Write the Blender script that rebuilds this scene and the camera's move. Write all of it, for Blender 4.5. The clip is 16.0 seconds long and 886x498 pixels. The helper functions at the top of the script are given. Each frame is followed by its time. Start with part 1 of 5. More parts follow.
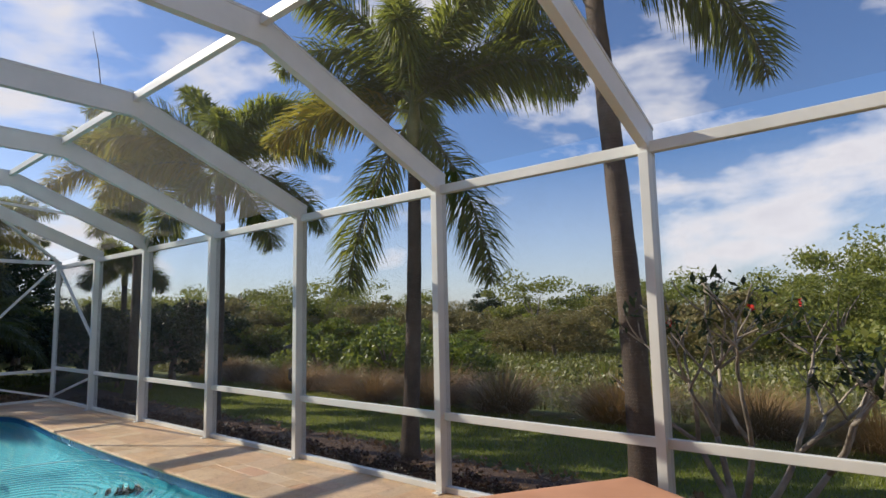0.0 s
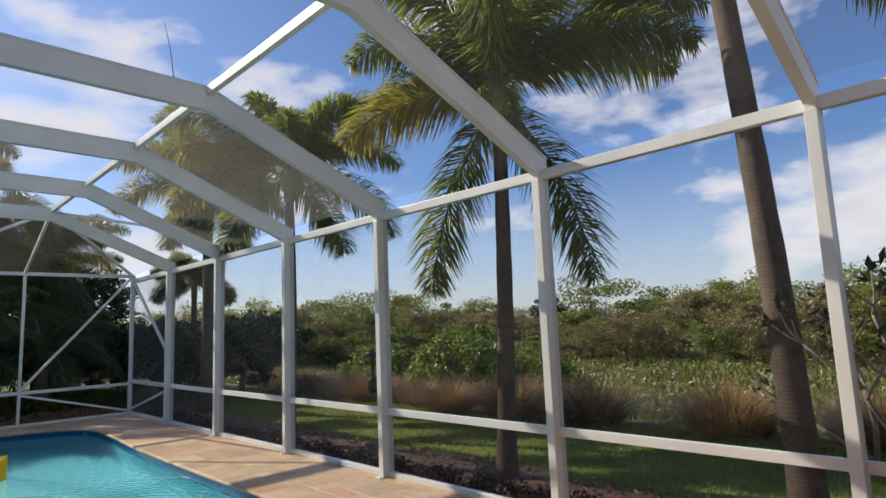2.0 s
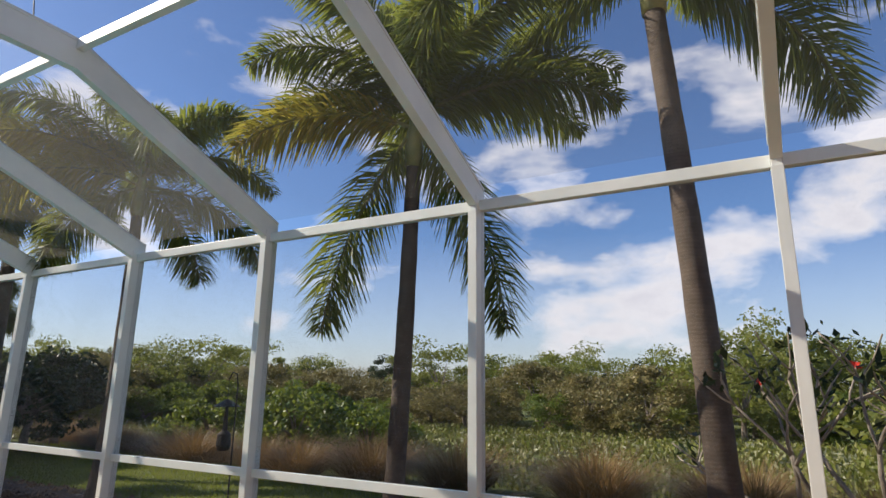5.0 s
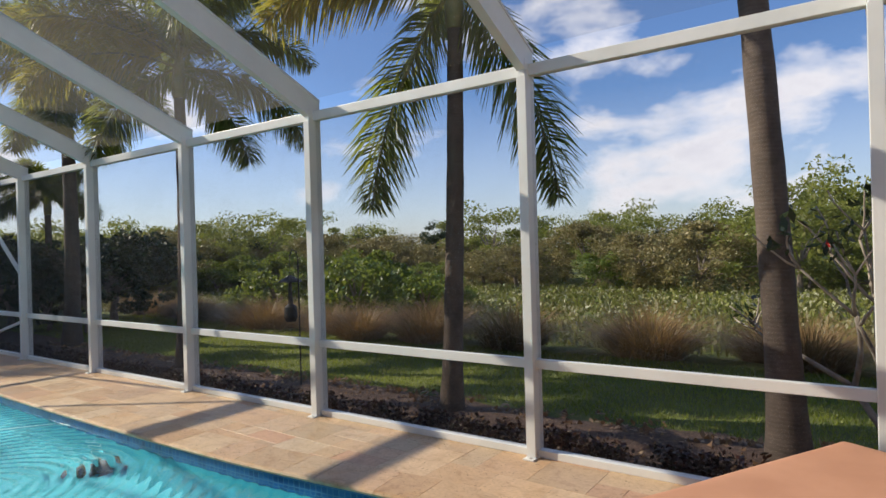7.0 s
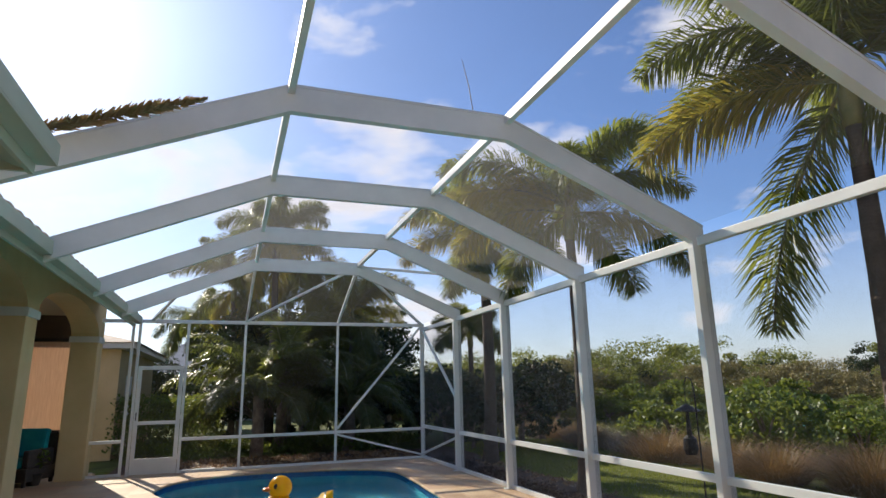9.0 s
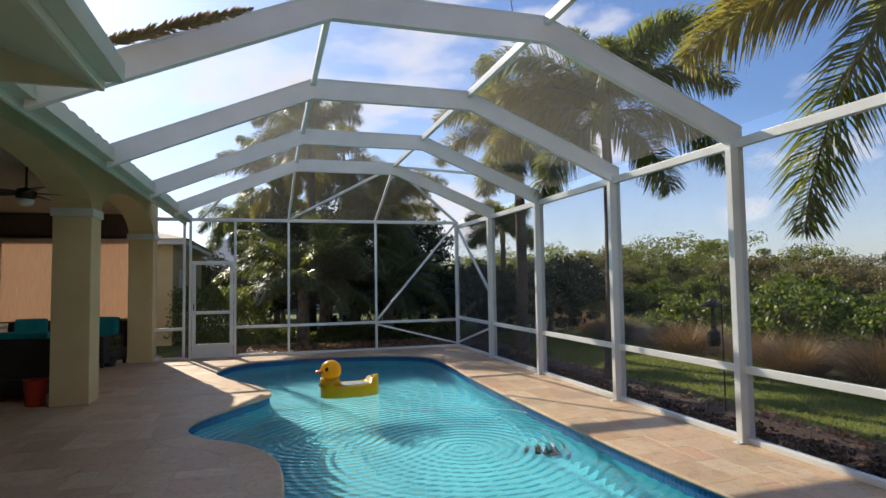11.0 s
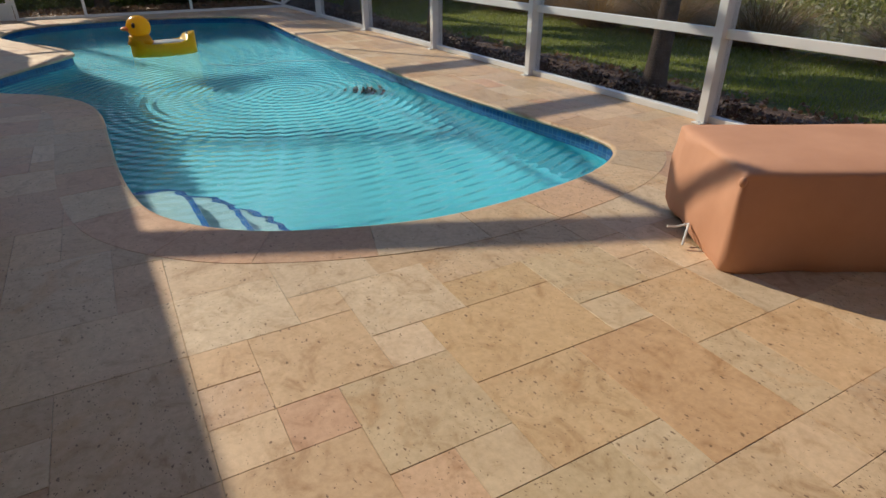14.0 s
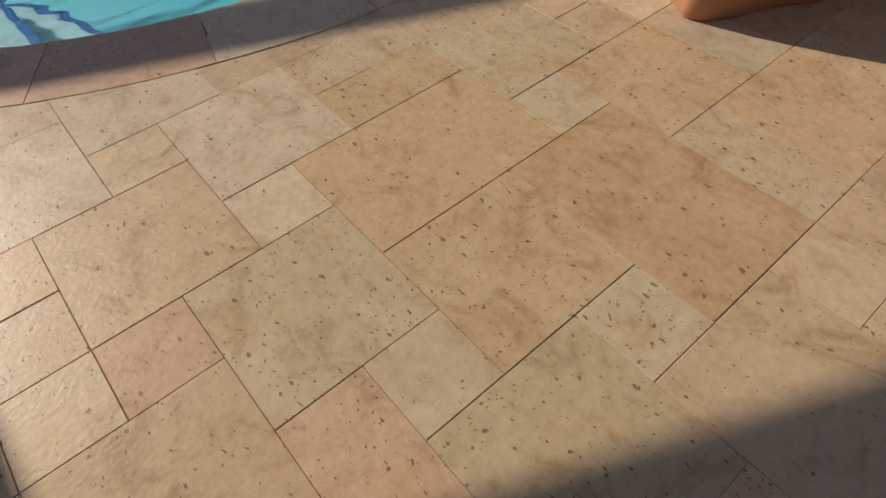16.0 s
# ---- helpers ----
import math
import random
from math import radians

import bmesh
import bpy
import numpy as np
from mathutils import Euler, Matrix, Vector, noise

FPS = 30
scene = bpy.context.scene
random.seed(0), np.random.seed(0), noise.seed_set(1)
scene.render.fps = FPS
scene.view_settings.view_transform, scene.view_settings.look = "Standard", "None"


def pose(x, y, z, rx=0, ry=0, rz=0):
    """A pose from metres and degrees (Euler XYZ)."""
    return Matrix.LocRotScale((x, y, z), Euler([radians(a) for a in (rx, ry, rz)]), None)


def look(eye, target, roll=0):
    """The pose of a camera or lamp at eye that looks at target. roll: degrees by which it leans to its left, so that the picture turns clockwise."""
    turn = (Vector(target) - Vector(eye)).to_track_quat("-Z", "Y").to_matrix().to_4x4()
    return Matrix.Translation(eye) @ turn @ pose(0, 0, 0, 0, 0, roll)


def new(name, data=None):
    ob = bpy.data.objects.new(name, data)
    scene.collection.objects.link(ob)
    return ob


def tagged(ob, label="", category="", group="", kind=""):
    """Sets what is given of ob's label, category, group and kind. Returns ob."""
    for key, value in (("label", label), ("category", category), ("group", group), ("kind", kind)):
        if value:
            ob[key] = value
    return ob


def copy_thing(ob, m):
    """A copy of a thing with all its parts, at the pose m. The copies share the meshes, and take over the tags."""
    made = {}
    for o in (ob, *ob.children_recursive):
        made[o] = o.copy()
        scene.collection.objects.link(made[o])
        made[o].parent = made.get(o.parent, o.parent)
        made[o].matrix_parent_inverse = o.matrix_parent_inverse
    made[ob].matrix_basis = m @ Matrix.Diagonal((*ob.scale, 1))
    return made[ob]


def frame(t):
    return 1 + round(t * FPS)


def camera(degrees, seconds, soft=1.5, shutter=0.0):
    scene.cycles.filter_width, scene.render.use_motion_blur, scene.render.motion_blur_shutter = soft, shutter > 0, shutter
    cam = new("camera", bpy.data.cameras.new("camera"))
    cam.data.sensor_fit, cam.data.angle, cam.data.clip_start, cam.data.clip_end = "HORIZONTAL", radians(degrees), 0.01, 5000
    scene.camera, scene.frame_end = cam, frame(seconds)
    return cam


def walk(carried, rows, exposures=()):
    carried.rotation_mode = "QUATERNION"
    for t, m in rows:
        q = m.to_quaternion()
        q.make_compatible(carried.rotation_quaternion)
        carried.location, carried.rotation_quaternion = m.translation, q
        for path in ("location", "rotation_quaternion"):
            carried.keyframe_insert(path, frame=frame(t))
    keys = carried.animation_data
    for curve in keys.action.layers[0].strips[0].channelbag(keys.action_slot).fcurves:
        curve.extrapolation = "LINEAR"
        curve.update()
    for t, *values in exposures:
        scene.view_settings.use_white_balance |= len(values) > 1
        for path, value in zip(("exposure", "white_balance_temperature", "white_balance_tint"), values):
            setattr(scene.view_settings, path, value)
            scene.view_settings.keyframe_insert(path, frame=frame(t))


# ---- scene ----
cam = camera(74.5, 16.0)
PATH = [
    (0, (-0.015, -0.62, 1.603), (1.561, 0.716, 1.842), -1.2),
    (0.5, (0.03, -0.443, 1.575), (1.577, 0.929, 1.809), -1.3),
    (1, (0.096, -0.256, 1.575), (1.605, 1.156, 1.811), -1.7),
    (1.5, (0.141, -0.082, 1.578), (1.614, 1.366, 1.828), -2.1),
    (2, (0.157, 0.116, 1.566), (1.604, 1.586, 1.84), -2.4),
    (2.5, (0.162, 0.321, 1.518), (1.593, 1.798, 1.837), -2.3),
    (3, (0.211, 0.526, 1.531), (1.653, 1.981, 1.894), -1.9),
    (3.5, (0.25, 0.657, 1.504), (1.741, 1.926, 1.912), -1.0),
    (3.7, (0.21, 0.732, 1.49), (1.772, 1.901, 1.932), -1.0),
    (5.8, (0.29, 1.215, 1.436), (2.164, 2.056, 1.762), -0.7),
    (6, (0.264, 1.227, 1.54), (2.16, 2.066, 1.706), -1.2),
    (6.5, (0.328, 1.113, 1.536), (2.196, 2.025, 1.545), -1.2),
    (7, (0.320, 1.156, 1.538), (2.044, 2.319, 1.538), -1.6),
    (7.5, (0.469, 1.205, 1.479), (1.788, 2.813, 1.516), -1.0),
    (8, (0.437, 1.190, 1.481), (1.307, 3.076, 1.603), -1.6),
    (8.5, (0.258, 1.079, 1.507), (0.942, 3.004, 1.898), -1.3),
    (8.7, (0.17, 1.03, 1.515), (0.86, 2.925, 1.995), -1.2),
    (10.8, (-0.035, 0.72, 1.575), (0.555, 2.707, 1.765), -0.9),
    (11, (-0.055, 0.732, 1.560), (0.537, 2.723, 1.672), -0.9),
    (11.5, (-0.192, 0.696, 1.504), (0.419, 2.682, 1.414), -0.8),
    (12, (-0.144, 0.596, 1.387), (0.457, 2.567, 1.103), -0.9),
    (12.5, (-0.102, 0.391, 1.335), (0.503, 2.321, 0.851), -0.9),
    (13, (-0.161, 0.216, 1.371), (0.542, 2.058, 0.706), -1.0),
    (13.5, (-0.146, 0.122, 1.344), (0.712, 1.831, 0.526), -0.1),
    (14, (-0.019, 0.132, 1.295), (0.935, 1.706, 0.324), 0.0),
    (14.5, (0.14, 0.212, 1.237), (1.101, 1.639, 0.069), -0.8),
    (15, (0.234, 0.336, 1.179), (1.187, 1.566, -0.201), -0.7),
    (15.5, (0.339, 0.47, 1.136), (1.199, 1.507, -0.45), -1.4),
    (16, (0.422, 0.626, 1.07), (1.253, 1.608, -0.565), -3.1),
]
walk(cam, [(t, look(eye, target, roll)) for t, eye, target, roll in PATH], exposures=((0, 0.27), (3.7, 0.27), (5.8, 0.34), (7.5, 0.38), (8.5, 0.43), (11, 0.40), (12.5, 0.32), (13.5, 0.27), (14.5, 0.05), (15, -0.05), (16, -0.05)))

# ---- world and sun: late-morning sun beyond the pool, over the house ----
SUN = Vector((-0.55, 1.48, 1.0)).normalized()
world = bpy.data.worlds.new("sky")
scene.world = world
world.use_nodes = True
wn, wl = world.node_tree.nodes, world.node_tree.links
wn.clear()


def wnode(kind, **kw):
    n = wn.new(kind)
    for k, v in kw.items():
        n.inputs[k].default_value = v
    return n


def wmath(op, a, b=None, clamp=False):
    n = wn.new("ShaderNodeMath")
    n.operation, n.use_clamp = op, clamp
    for i, v in enumerate((a, b)):
        if v is None:
            continue
        if isinstance(v, (int, float)):
            n.inputs[i].default_value = v
        else:
            wl.new(v, n.inputs[i])
    return n.outputs[0]


sky = wn.new("ShaderNodeTexSky")
sky.sky_type, sky.sun_disc = "NISHITA", False
sky.sun_elevation = math.asin(SUN.z)
sky.sun_rotation = math.atan2(SUN.x, SUN.y)
sky.air_density, sky.dust_density, sky.ozone_density = 1.0, 0.8, 2.0
coord = wn.new("ShaderNodeTexCoord")
sep = wn.new("ShaderNodeSeparateXYZ")
wl.new(coord.outputs["Generated"], sep.inputs[0])
flat = wn.new("ShaderNodeMapping")
flat.inputs["Scale"].default_value = (1.0, 1.0, 2.3)
flat.inputs["Location"].default_value = (2.3, 5.1, 0.7)
wl.new(coord.outputs["Generated"], flat.inputs[0])
cloud = wnode("ShaderNodeTexNoise", Scale=3.1, Detail=12.0, Roughness=0.54, Distortion=0.15)
wl.new(flat.outputs[0], cloud.inputs["Vector"])
# more cloud low over the woods, little overhead
low = wmath("MULTIPLY", wmath("SUBTRACT", 0.34, sep.outputs[2]), 0.16)
thick = wmath("ADD", cloud.outputs["Fac"], low)
ramp = wn.new("ShaderNodeValToRGB")
ramp.color_ramp.elements[0].position, ramp.color_ramp.elements[1].position = 0.530, 0.650
wl.new(thick, ramp.inputs[0])
body = wn.new("ShaderNodeValToRGB")
body.color_ramp.elements[0].position, body.color_ramp.elements[1].position = 0.58, 0.74
body.color_ramp.elements[0].color, body.color_ramp.elements[1].color = (1.0, 1.0, 1.0, 1), (0.72, 0.72, 0.78, 1)
wl.new(thick, body.inputs[0])
white = wn.new("ShaderNodeMix")
white.data_type, white.blend_type = "RGBA", "MULTIPLY"
white.inputs[0].default_value = 1.0
white.inputs[7].default_value = (9.2, 8.9, 9.0, 1)
wl.new(body.outputs[0], white.inputs[6])
fade = wmath("MULTIPLY", sep.outputs[2], 16.0, True)
mask = wmath("MULTIPLY", wmath("MULTIPLY", ramp.outputs[0], 0.92), fade, True)
veil = wmath("MULTIPLY", wmath("SUBTRACT", 1.0, wmath("MULTIPLY", sep.outputs[2], 4.0), True), 0.40)
mask = wmath("MAXIMUM", mask, veil)
mixc = wn.new("ShaderNodeMix")
mixc.data_type = "RGBA"
tint = wn.new("ShaderNodeMix")
tint.data_type, tint.blend_type = "RGBA", "MULTIPLY"
tint.inputs[0].default_value = 1.0
wl.new(sky.outputs[0], tint.inputs[6])
tint.inputs[7].default_value = (0.80, 0.97, 1.28, 1)
wl.new(mask, mixc.inputs[0])
wl.new(tint.outputs[2], mixc.inputs[6])
wl.new(white.outputs[2], mixc.inputs[7])
bg = wn.new("ShaderNodeBackground")
bg.inputs[1].default_value = 0.094
wl.new(mixc.outputs[2], bg.inputs[0])
wout = wn.new("ShaderNodeOutputWorld")
wl.new(bg.outputs[0], wout.inputs[0])

lamp = bpy.data.lights.new("sun", "SUN")
lamp.energy, lamp.angle, lamp.color = 5.0, radians(0.55), (1.0, 0.89, 0.72)
new("sun", lamp).matrix_world = look((0, 0, 30), Vector((0, 0, 30)) - SUN)


# ---- materials ----
class Mat:
    """A node material in the making."""

    def __init__(self, name, rough=0.6, metal=0.0, spec=0.5):
        self.m = bpy.data.materials.new(name)
        self.m.use_nodes = True
        self.t = self.m.node_tree
        self.b = self.t.nodes["Principled BSDF"]
        self.b.inputs["Roughness"].default_value = rough
        self.b.inputs["Metallic"].default_value = metal
        self.b.inputs["Specular IOR Level"].default_value = spec
        self.co = self.t.nodes.new("ShaderNodeTexCoord")
        self.geo = self.t.nodes.new("ShaderNodeNewGeometry")

    def n(self, kind, **kw):
        node = self.t.nodes.new(kind)
        for k, v in kw.items():
            node.inputs[k].default_value = v
        return node

    def l(self, a, b):
        self.t.links.new(a, b)

    def space(self, scale=(1, 1, 1), world=False):
        mp = self.n("ShaderNodeMapping")
        mp.inputs["Scale"].default_value = scale
        self.l(self.geo.outputs["Position"] if world else self.co.outputs["Object"], mp.inputs[0])
        return mp.outputs[0]

    def noise(self, scale, detail=5.0, rough=0.55, stretch=(1, 1, 1), world=True, distort=0.0):
        nz = self.n("ShaderNodeTexNoise", Scale=scale, Detail=detail, Roughness=rough, Distortion=distort)
        self.l(self.space(stretch, world), nz.inputs["Vector"])
        return nz.outputs["Fac"]

    def ramp(self, fac, stops):
        r = self.n("ShaderNodeValToRGB")
        e = r.color_ramp.elements
        while len(e) < len(stops):
            e.new(0.5)
        for x, (p, c) in zip(e, stops):
            x.position = p
            x.color = (*c, 1) if len(c) == 3 else c
        self.l(fac, r.inputs[0])
        return r.outputs[0]

    def mix(self, fac, a, b, blend="MIX"):
        mx = self.n("ShaderNodeMix")
        mx.data_type, mx.blend_type = "RGBA", blend
        for v, i in ((fac, 0), (a, 6), (b, 7)):
            if isinstance(v, (int, float)):
                mx.inputs[i].default_value = v
            elif isinstance(v, tuple):
                mx.inputs[i].default_value = (*v, 1)
            else:
                self.l(v, mx.inputs[i])
        return mx.outputs[2]

    def math(self, op, a, b=0.0):
        mx = self.n("ShaderNodeMath")
        mx.operation = op
        for i, v in enumerate((a, b)):
            if isinstance(v, (int, float)):
                mx.inputs[i].default_value = v
            else:
                self.l(v, mx.inputs[i])
        return mx.outputs[0]

    def color(self, c):
        if isinstance(c, tuple):
            self.b.inputs["Base Color"].default_value = (*c, 1)
        else:
            self.l(c, self.b.inputs["Base Color"])
        return self

    def bump(self, fac, strength=0.3, dist=0.01):
        bp = self.n("ShaderNodeBump", Strength=strength, Distance=dist)
        self.l(fac, bp.inputs["Height"])
        self.l(bp.outputs[0], self.b.inputs["Normal"])
        return self

    def chance(self):
        """A number of its own for each object and each island of a mesh."""
        info = self.n("ShaderNodeObjectInfo")
        both = self.math("ADD", info.outputs["Random"], self.geo.outputs["Random Per Island"])
        return self.math("FRACT", both)


def mottled(name, dark, light, scale=4.0, rough=0.6, fine=60.0, bump=0.15, metal=0.0, dist=0.004, spec=0.5, world=True):
    k = Mat(name, rough, metal, spec)
    big = k.noise(scale, 6, 0.6, world=world)
    k.color(k.ramp(big, [(0.3, dark), (0.7, light)]))
    k.bump(k.noise(fine, 4, 0.6, world=world), bump, dist)
    return k.m


def leafy(name, colors, glow=0.35, rough=0.45):
    """A leaf that lets some light through; each leaf its own tone."""
    k = Mat(name, rough, 0, 0.35)
    c = k.ramp(k.chance(), [(i / max(1, len(colors) - 1), c) for i, c in enumerate(colors)])
    c = k.mix(0.5, c, k.ramp(k.noise(0.7, 3), [(0.3, (0.55, 0.55, 0.55)), (0.7, (1, 1, 1))]), "MULTIPLY")
    k.color(c)
    tr = k.n("ShaderNodeBsdfTranslucent")
    k.l(k.mix(0.45, c, (0.50, 0.55, 0.08), "MIX"), tr.inputs[0]) if glow > 0.3 else k.l(c, tr.inputs[0])
    ms = k.n("ShaderNodeMixShader", Fac=glow)
    k.l(k.b.outputs[0], ms.inputs[1])
    k.l(tr.outputs[0], ms.inputs[2])
    k.l(ms.outputs[0], k.t.nodes["Material Output"].inputs[0])
    return k.m


def travertine():
    """Filled and worn travertine: each piece its own tone, clouding and share of open pits."""
    k = Mat("travertine", 0.42, 0, 0.4)
    pick = k.chance()
    other = k.math("FRACT", k.math("MULTIPLY", pick, 7.31))
    base = k.ramp(pick, [(0.0, (0.64, 0.48, 0.315)), (0.18, (0.69, 0.57, 0.42)), (0.36, (0.62, 0.43, 0.27)), (0.55, (0.67, 0.52, 0.355)),
                         (0.72, (0.60, 0.39, 0.265)), (0.86, (0.63, 0.51, 0.36)), (1.0, (0.65, 0.46, 0.285))])
    base = k.mix(1.0, base, k.ramp(k.math("FRACT", k.math("MULTIPLY", pick, 13.7)), [(0.0, (0.86, 0.86, 0.86)), (0.5, (0.99, 0.99, 0.98)), (1.0, (1.08, 1.08, 1.07))]), "MULTIPLY")
    own = k.n("ShaderNodeObjectInfo")
    base = k.mix(own.outputs["Alpha"], k.mix(1.0, (0.65, 0.51, 0.355), own.outputs["Color"], "MULTIPLY"), base)
    base = k.mix(1.0, base, (0.90, 0.865, 0.81), "MULTIPLY")
    cloud_ = k.noise(7.5, 9, 0.68, (1, 0.75, 1), distort=1.3)
    c = k.mix(0.85, base, k.ramp(cloud_, [(0.30, (0.68, 0.57, 0.46)), (0.46, (0.97, 0.94, 0.91)), (0.68, (1.12, 1.12, 1.13))]), "MULTIPLY")
    rust = k.math("MULTIPLY", k.ramp(k.noise(3.4, 5, 0.6, distort=1.4), [(0.52, (0, 0, 0)), (0.70, (0.62, 0.62, 0.62))]), k.ramp(other, [(0.25, (0.15, 0.15, 0.15)), (0.8, (1, 1, 1))]))
    c = k.mix(rust, c, (0.55, 0.33, 0.16))
    c = k.mix(0.6, c, k.ramp(k.noise(38.0, 5, 0.65), [(0.30, (0.80, 0.77, 0.74)), (0.60, (1.06, 1.06, 1.06))]), "MULTIPLY")
    warp = k.n("ShaderNodeTexNoise", Scale=55.0, Detail=3.0)
    at = k.space((1, 0.62, 1), True)
    k.l(at, warp.inputs["Vector"])
    bent = k.n("ShaderNodeVectorMath")
    bent.operation = "MULTIPLY_ADD"
    k.l(warp.outputs["Color"], bent.inputs[0])
    bent.inputs[1].default_value = (0.020, 0.020, 0.0)
    k.l(at, bent.inputs[2])
    open_ = k.math("ADD", k.math("MULTIPLY", k.noise(6.0, 4, 0.6), 0.5), k.math("MULTIPLY", other, 0.6))
    hole = None
    for scale, share, small, wide in ((58.0, 1.18, 0.07, 0.27), (125.0, 1.08, 0.09, 0.27)):
        pits = k.n("ShaderNodeTexVoronoi", Scale=scale, Randomness=1.0)
        k.l(bent.outputs[0], pits.inputs["Vector"])
        sp = k.n("ShaderNodeSeparateColor")
        k.l(pits.outputs["Color"], sp.inputs[0])
        there = k.math("GREATER_THAN", k.math("ADD", sp.outputs[0], k.math("MULTIPLY", open_, 0.80)), share)
        size = k.math("ADD", k.math("MULTIPLY", sp.outputs[1], wide - small), small)
        one = k.math("MULTIPLY", there, k.math("LESS_THAN", pits.outputs["Distance"], size))
        hole = one if hole is None else k.math("MAXIMUM", hole, one)
    k.color(k.mix(k.math("MULTIPLY", hole, 0.78), c, (0.15, 0.085, 0.045)))
    k.bump(k.math("SUBTRACT", k.math("MULTIPLY", k.noise(70.0, 5), 0.10), hole), 1.0, 0.009)
    k.l(k.ramp(cloud_, [(0.3, (0.38, 0.38, 0.38)), (0.7, (0.55, 0.55, 0.55))]), k.b.inputs["Roughness"])
    return k.m


def water_material():
    k = Mat("pool_water", 0.0, 0, 0.5)
    k.color((0.90, 0.985, 1.0))
    k.b.inputs["Transmission Weight"].default_value = 1.0
    k.b.inputs["IOR"].default_value = 1.333
    sp = k.space((1, 1, 1), True)
    heights = []
    for scale, off, amp in ((5.5, (-1.8, -6.3, 0), 0.78), (6.4, (-0.6, -7.2, 0), 0.46)):
        mp = k.n("ShaderNodeMapping")
        mp.inputs["Location"].default_value = off
        k.l(sp, mp.inputs[0])
        wv = k.n("ShaderNodeTexWave", Scale=scale / 2, Distortion=1.6, Detail=2.0)
        wv.wave_type, wv.rings_direction = "RINGS", "Z"
        k.l(mp.outputs[0], wv.inputs["Vector"])
        heights.append(k.math("MULTIPLY", wv.outputs["Fac"], amp))
    heights.append(k.math("MULTIPLY", k.noise(3.2, 3, 0.5, distort=0.6), 0.36))
    heights.append(k.math("MULTIPLY", k.noise(17.0, 2, 0.5), 0.34))
    total = heights[0]
    for h in heights[1:]:
        total = k.math("ADD", total, h)
    calm = k.n("ShaderNodeVectorMath")
    calm.operation = "DISTANCE"
    k.l(sp, calm.inputs[0])
    calm.inputs[1].default_value = (0.2, 3.1, -0.11)
    far_ = k.math("MULTIPLY", calm.outputs["Value"], 0.4)
    total = k.math("MULTIPLY", total, k.ramp(far_, [(0.25, (0.22, 0.22, 0.22)), (0.75, (1, 1, 1))]))
    k.bump(total, 0.42, 0.022)
    return k.m


def screen_material(name, glow, scatter, share):
    """Fine dark mesh that takes a share of the light and scatters some sunlight onward."""
    k = Mat(name, 0.7, 0, 0.2)
    k.color((0.05, 0.05, 0.05))
    clear = k.n("ShaderNodeBsdfTransparent")
    trans = k.n("ShaderNodeBsdfTranslucent")
    trans.inputs[0].default_value = scatter
    soft = k.n("ShaderNodeMixShader", Fac=glow)
    k.l(k.b.outputs[0], soft.inputs[1])
    k.l(trans.outputs[0], soft.inputs[2])
    ms = k.n("ShaderNodeMixShader")
    k.l(k.ramp(k.noise(0.9, 4), [(0.3, (share - 0.03,) * 3), (0.7, (share + 0.03,) * 3)]), ms.inputs[0])
    k.l(clear.outputs[0], ms.inputs[1])
    k.l(soft.outputs[0], ms.inputs[2])
    k.l(ms.outputs[0], k.t.nodes["Material Output"].inputs[0])
    return k.m


def trunk_material(name, light, dark, rings=16.0):
    k = Mat(name, 0.85, 0, 0.2)
    wv = k.n("ShaderNodeTexWave", Scale=rings / 6.283, Distortion=3.5, Detail=4.0)
    wv.bands_direction = "Z"
    k.l(k.space((1, 1, 1), True), wv.inputs["Vector"])
    c = k.mix(k.noise(9, 6, 0.65), dark, light)
    c = k.mix(0.18, c, k.ramp(wv.outputs["Fac"], [(0.05, (0.45, 0.42, 0.4)), (0.3, (1, 1, 1))]), "MULTIPLY")
    k.color(c)
    k.bump(k.math("ADD", wv.outputs["Fac"], k.noise(40, 4)), 0.16, 0.008)
    return k.m


def waterline_tiles():
    k = Mat("waterline_tile", 0.15, 0, 0.5)
    br = k.n("ShaderNodeTexBrick", Scale=1.0)
    br.inputs["Brick Width"].default_value, br.inputs["Row Height"].default_value = 0.05, 0.05
    br.inputs["Mortar Size"].default_value = 0.004
    br.offset = 0.0
    br.inputs["Color1"].default_value = (0.008, 0.055, 0.20, 1)
    br.inputs["Color2"].default_value = (0.015, 0.11, 0.33, 1)
    br.inputs["Mortar"].default_value = (0.05, 0.15, 0.30, 1)
    k.l(k.co.outputs["UV"], br.inputs["Vector"])
    k.color(br.outputs[0])
    return k.m


M = {}
M["white"] = mottled("white_powder_coat", (0.66, 0.68, 0.66), (0.80, 0.81, 0.79), 1.7, 0.38, 90, 0.05)
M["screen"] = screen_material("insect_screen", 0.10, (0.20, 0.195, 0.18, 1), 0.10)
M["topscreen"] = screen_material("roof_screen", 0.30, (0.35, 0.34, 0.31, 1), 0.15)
# stronger scatter puts the washed-out sun haze into the far roof panels
M["roofscreen"] = screen_material("hazy_roof_screen", 0.62, (0.55, 0.53, 0.48, 1), 0.23)
M["wire"] = mottled("screen_wire", (0.10, 0.10, 0.095), (0.16, 0.155, 0.15), 3, 0.6, 60, 0.0)
M["tile"] = travertine()
M["grout"] = mottled("deck_sand_joint", (0.40, 0.32, 0.235), (0.54, 0.45, 0.34), 16, 0.9, 120, 0.4)
M["plaster"] = mottled("pool_plaster", (0.038, 0.345, 0.45), (0.066, 0.44, 0.545), 1.4, 0.6, 40, 0.1)
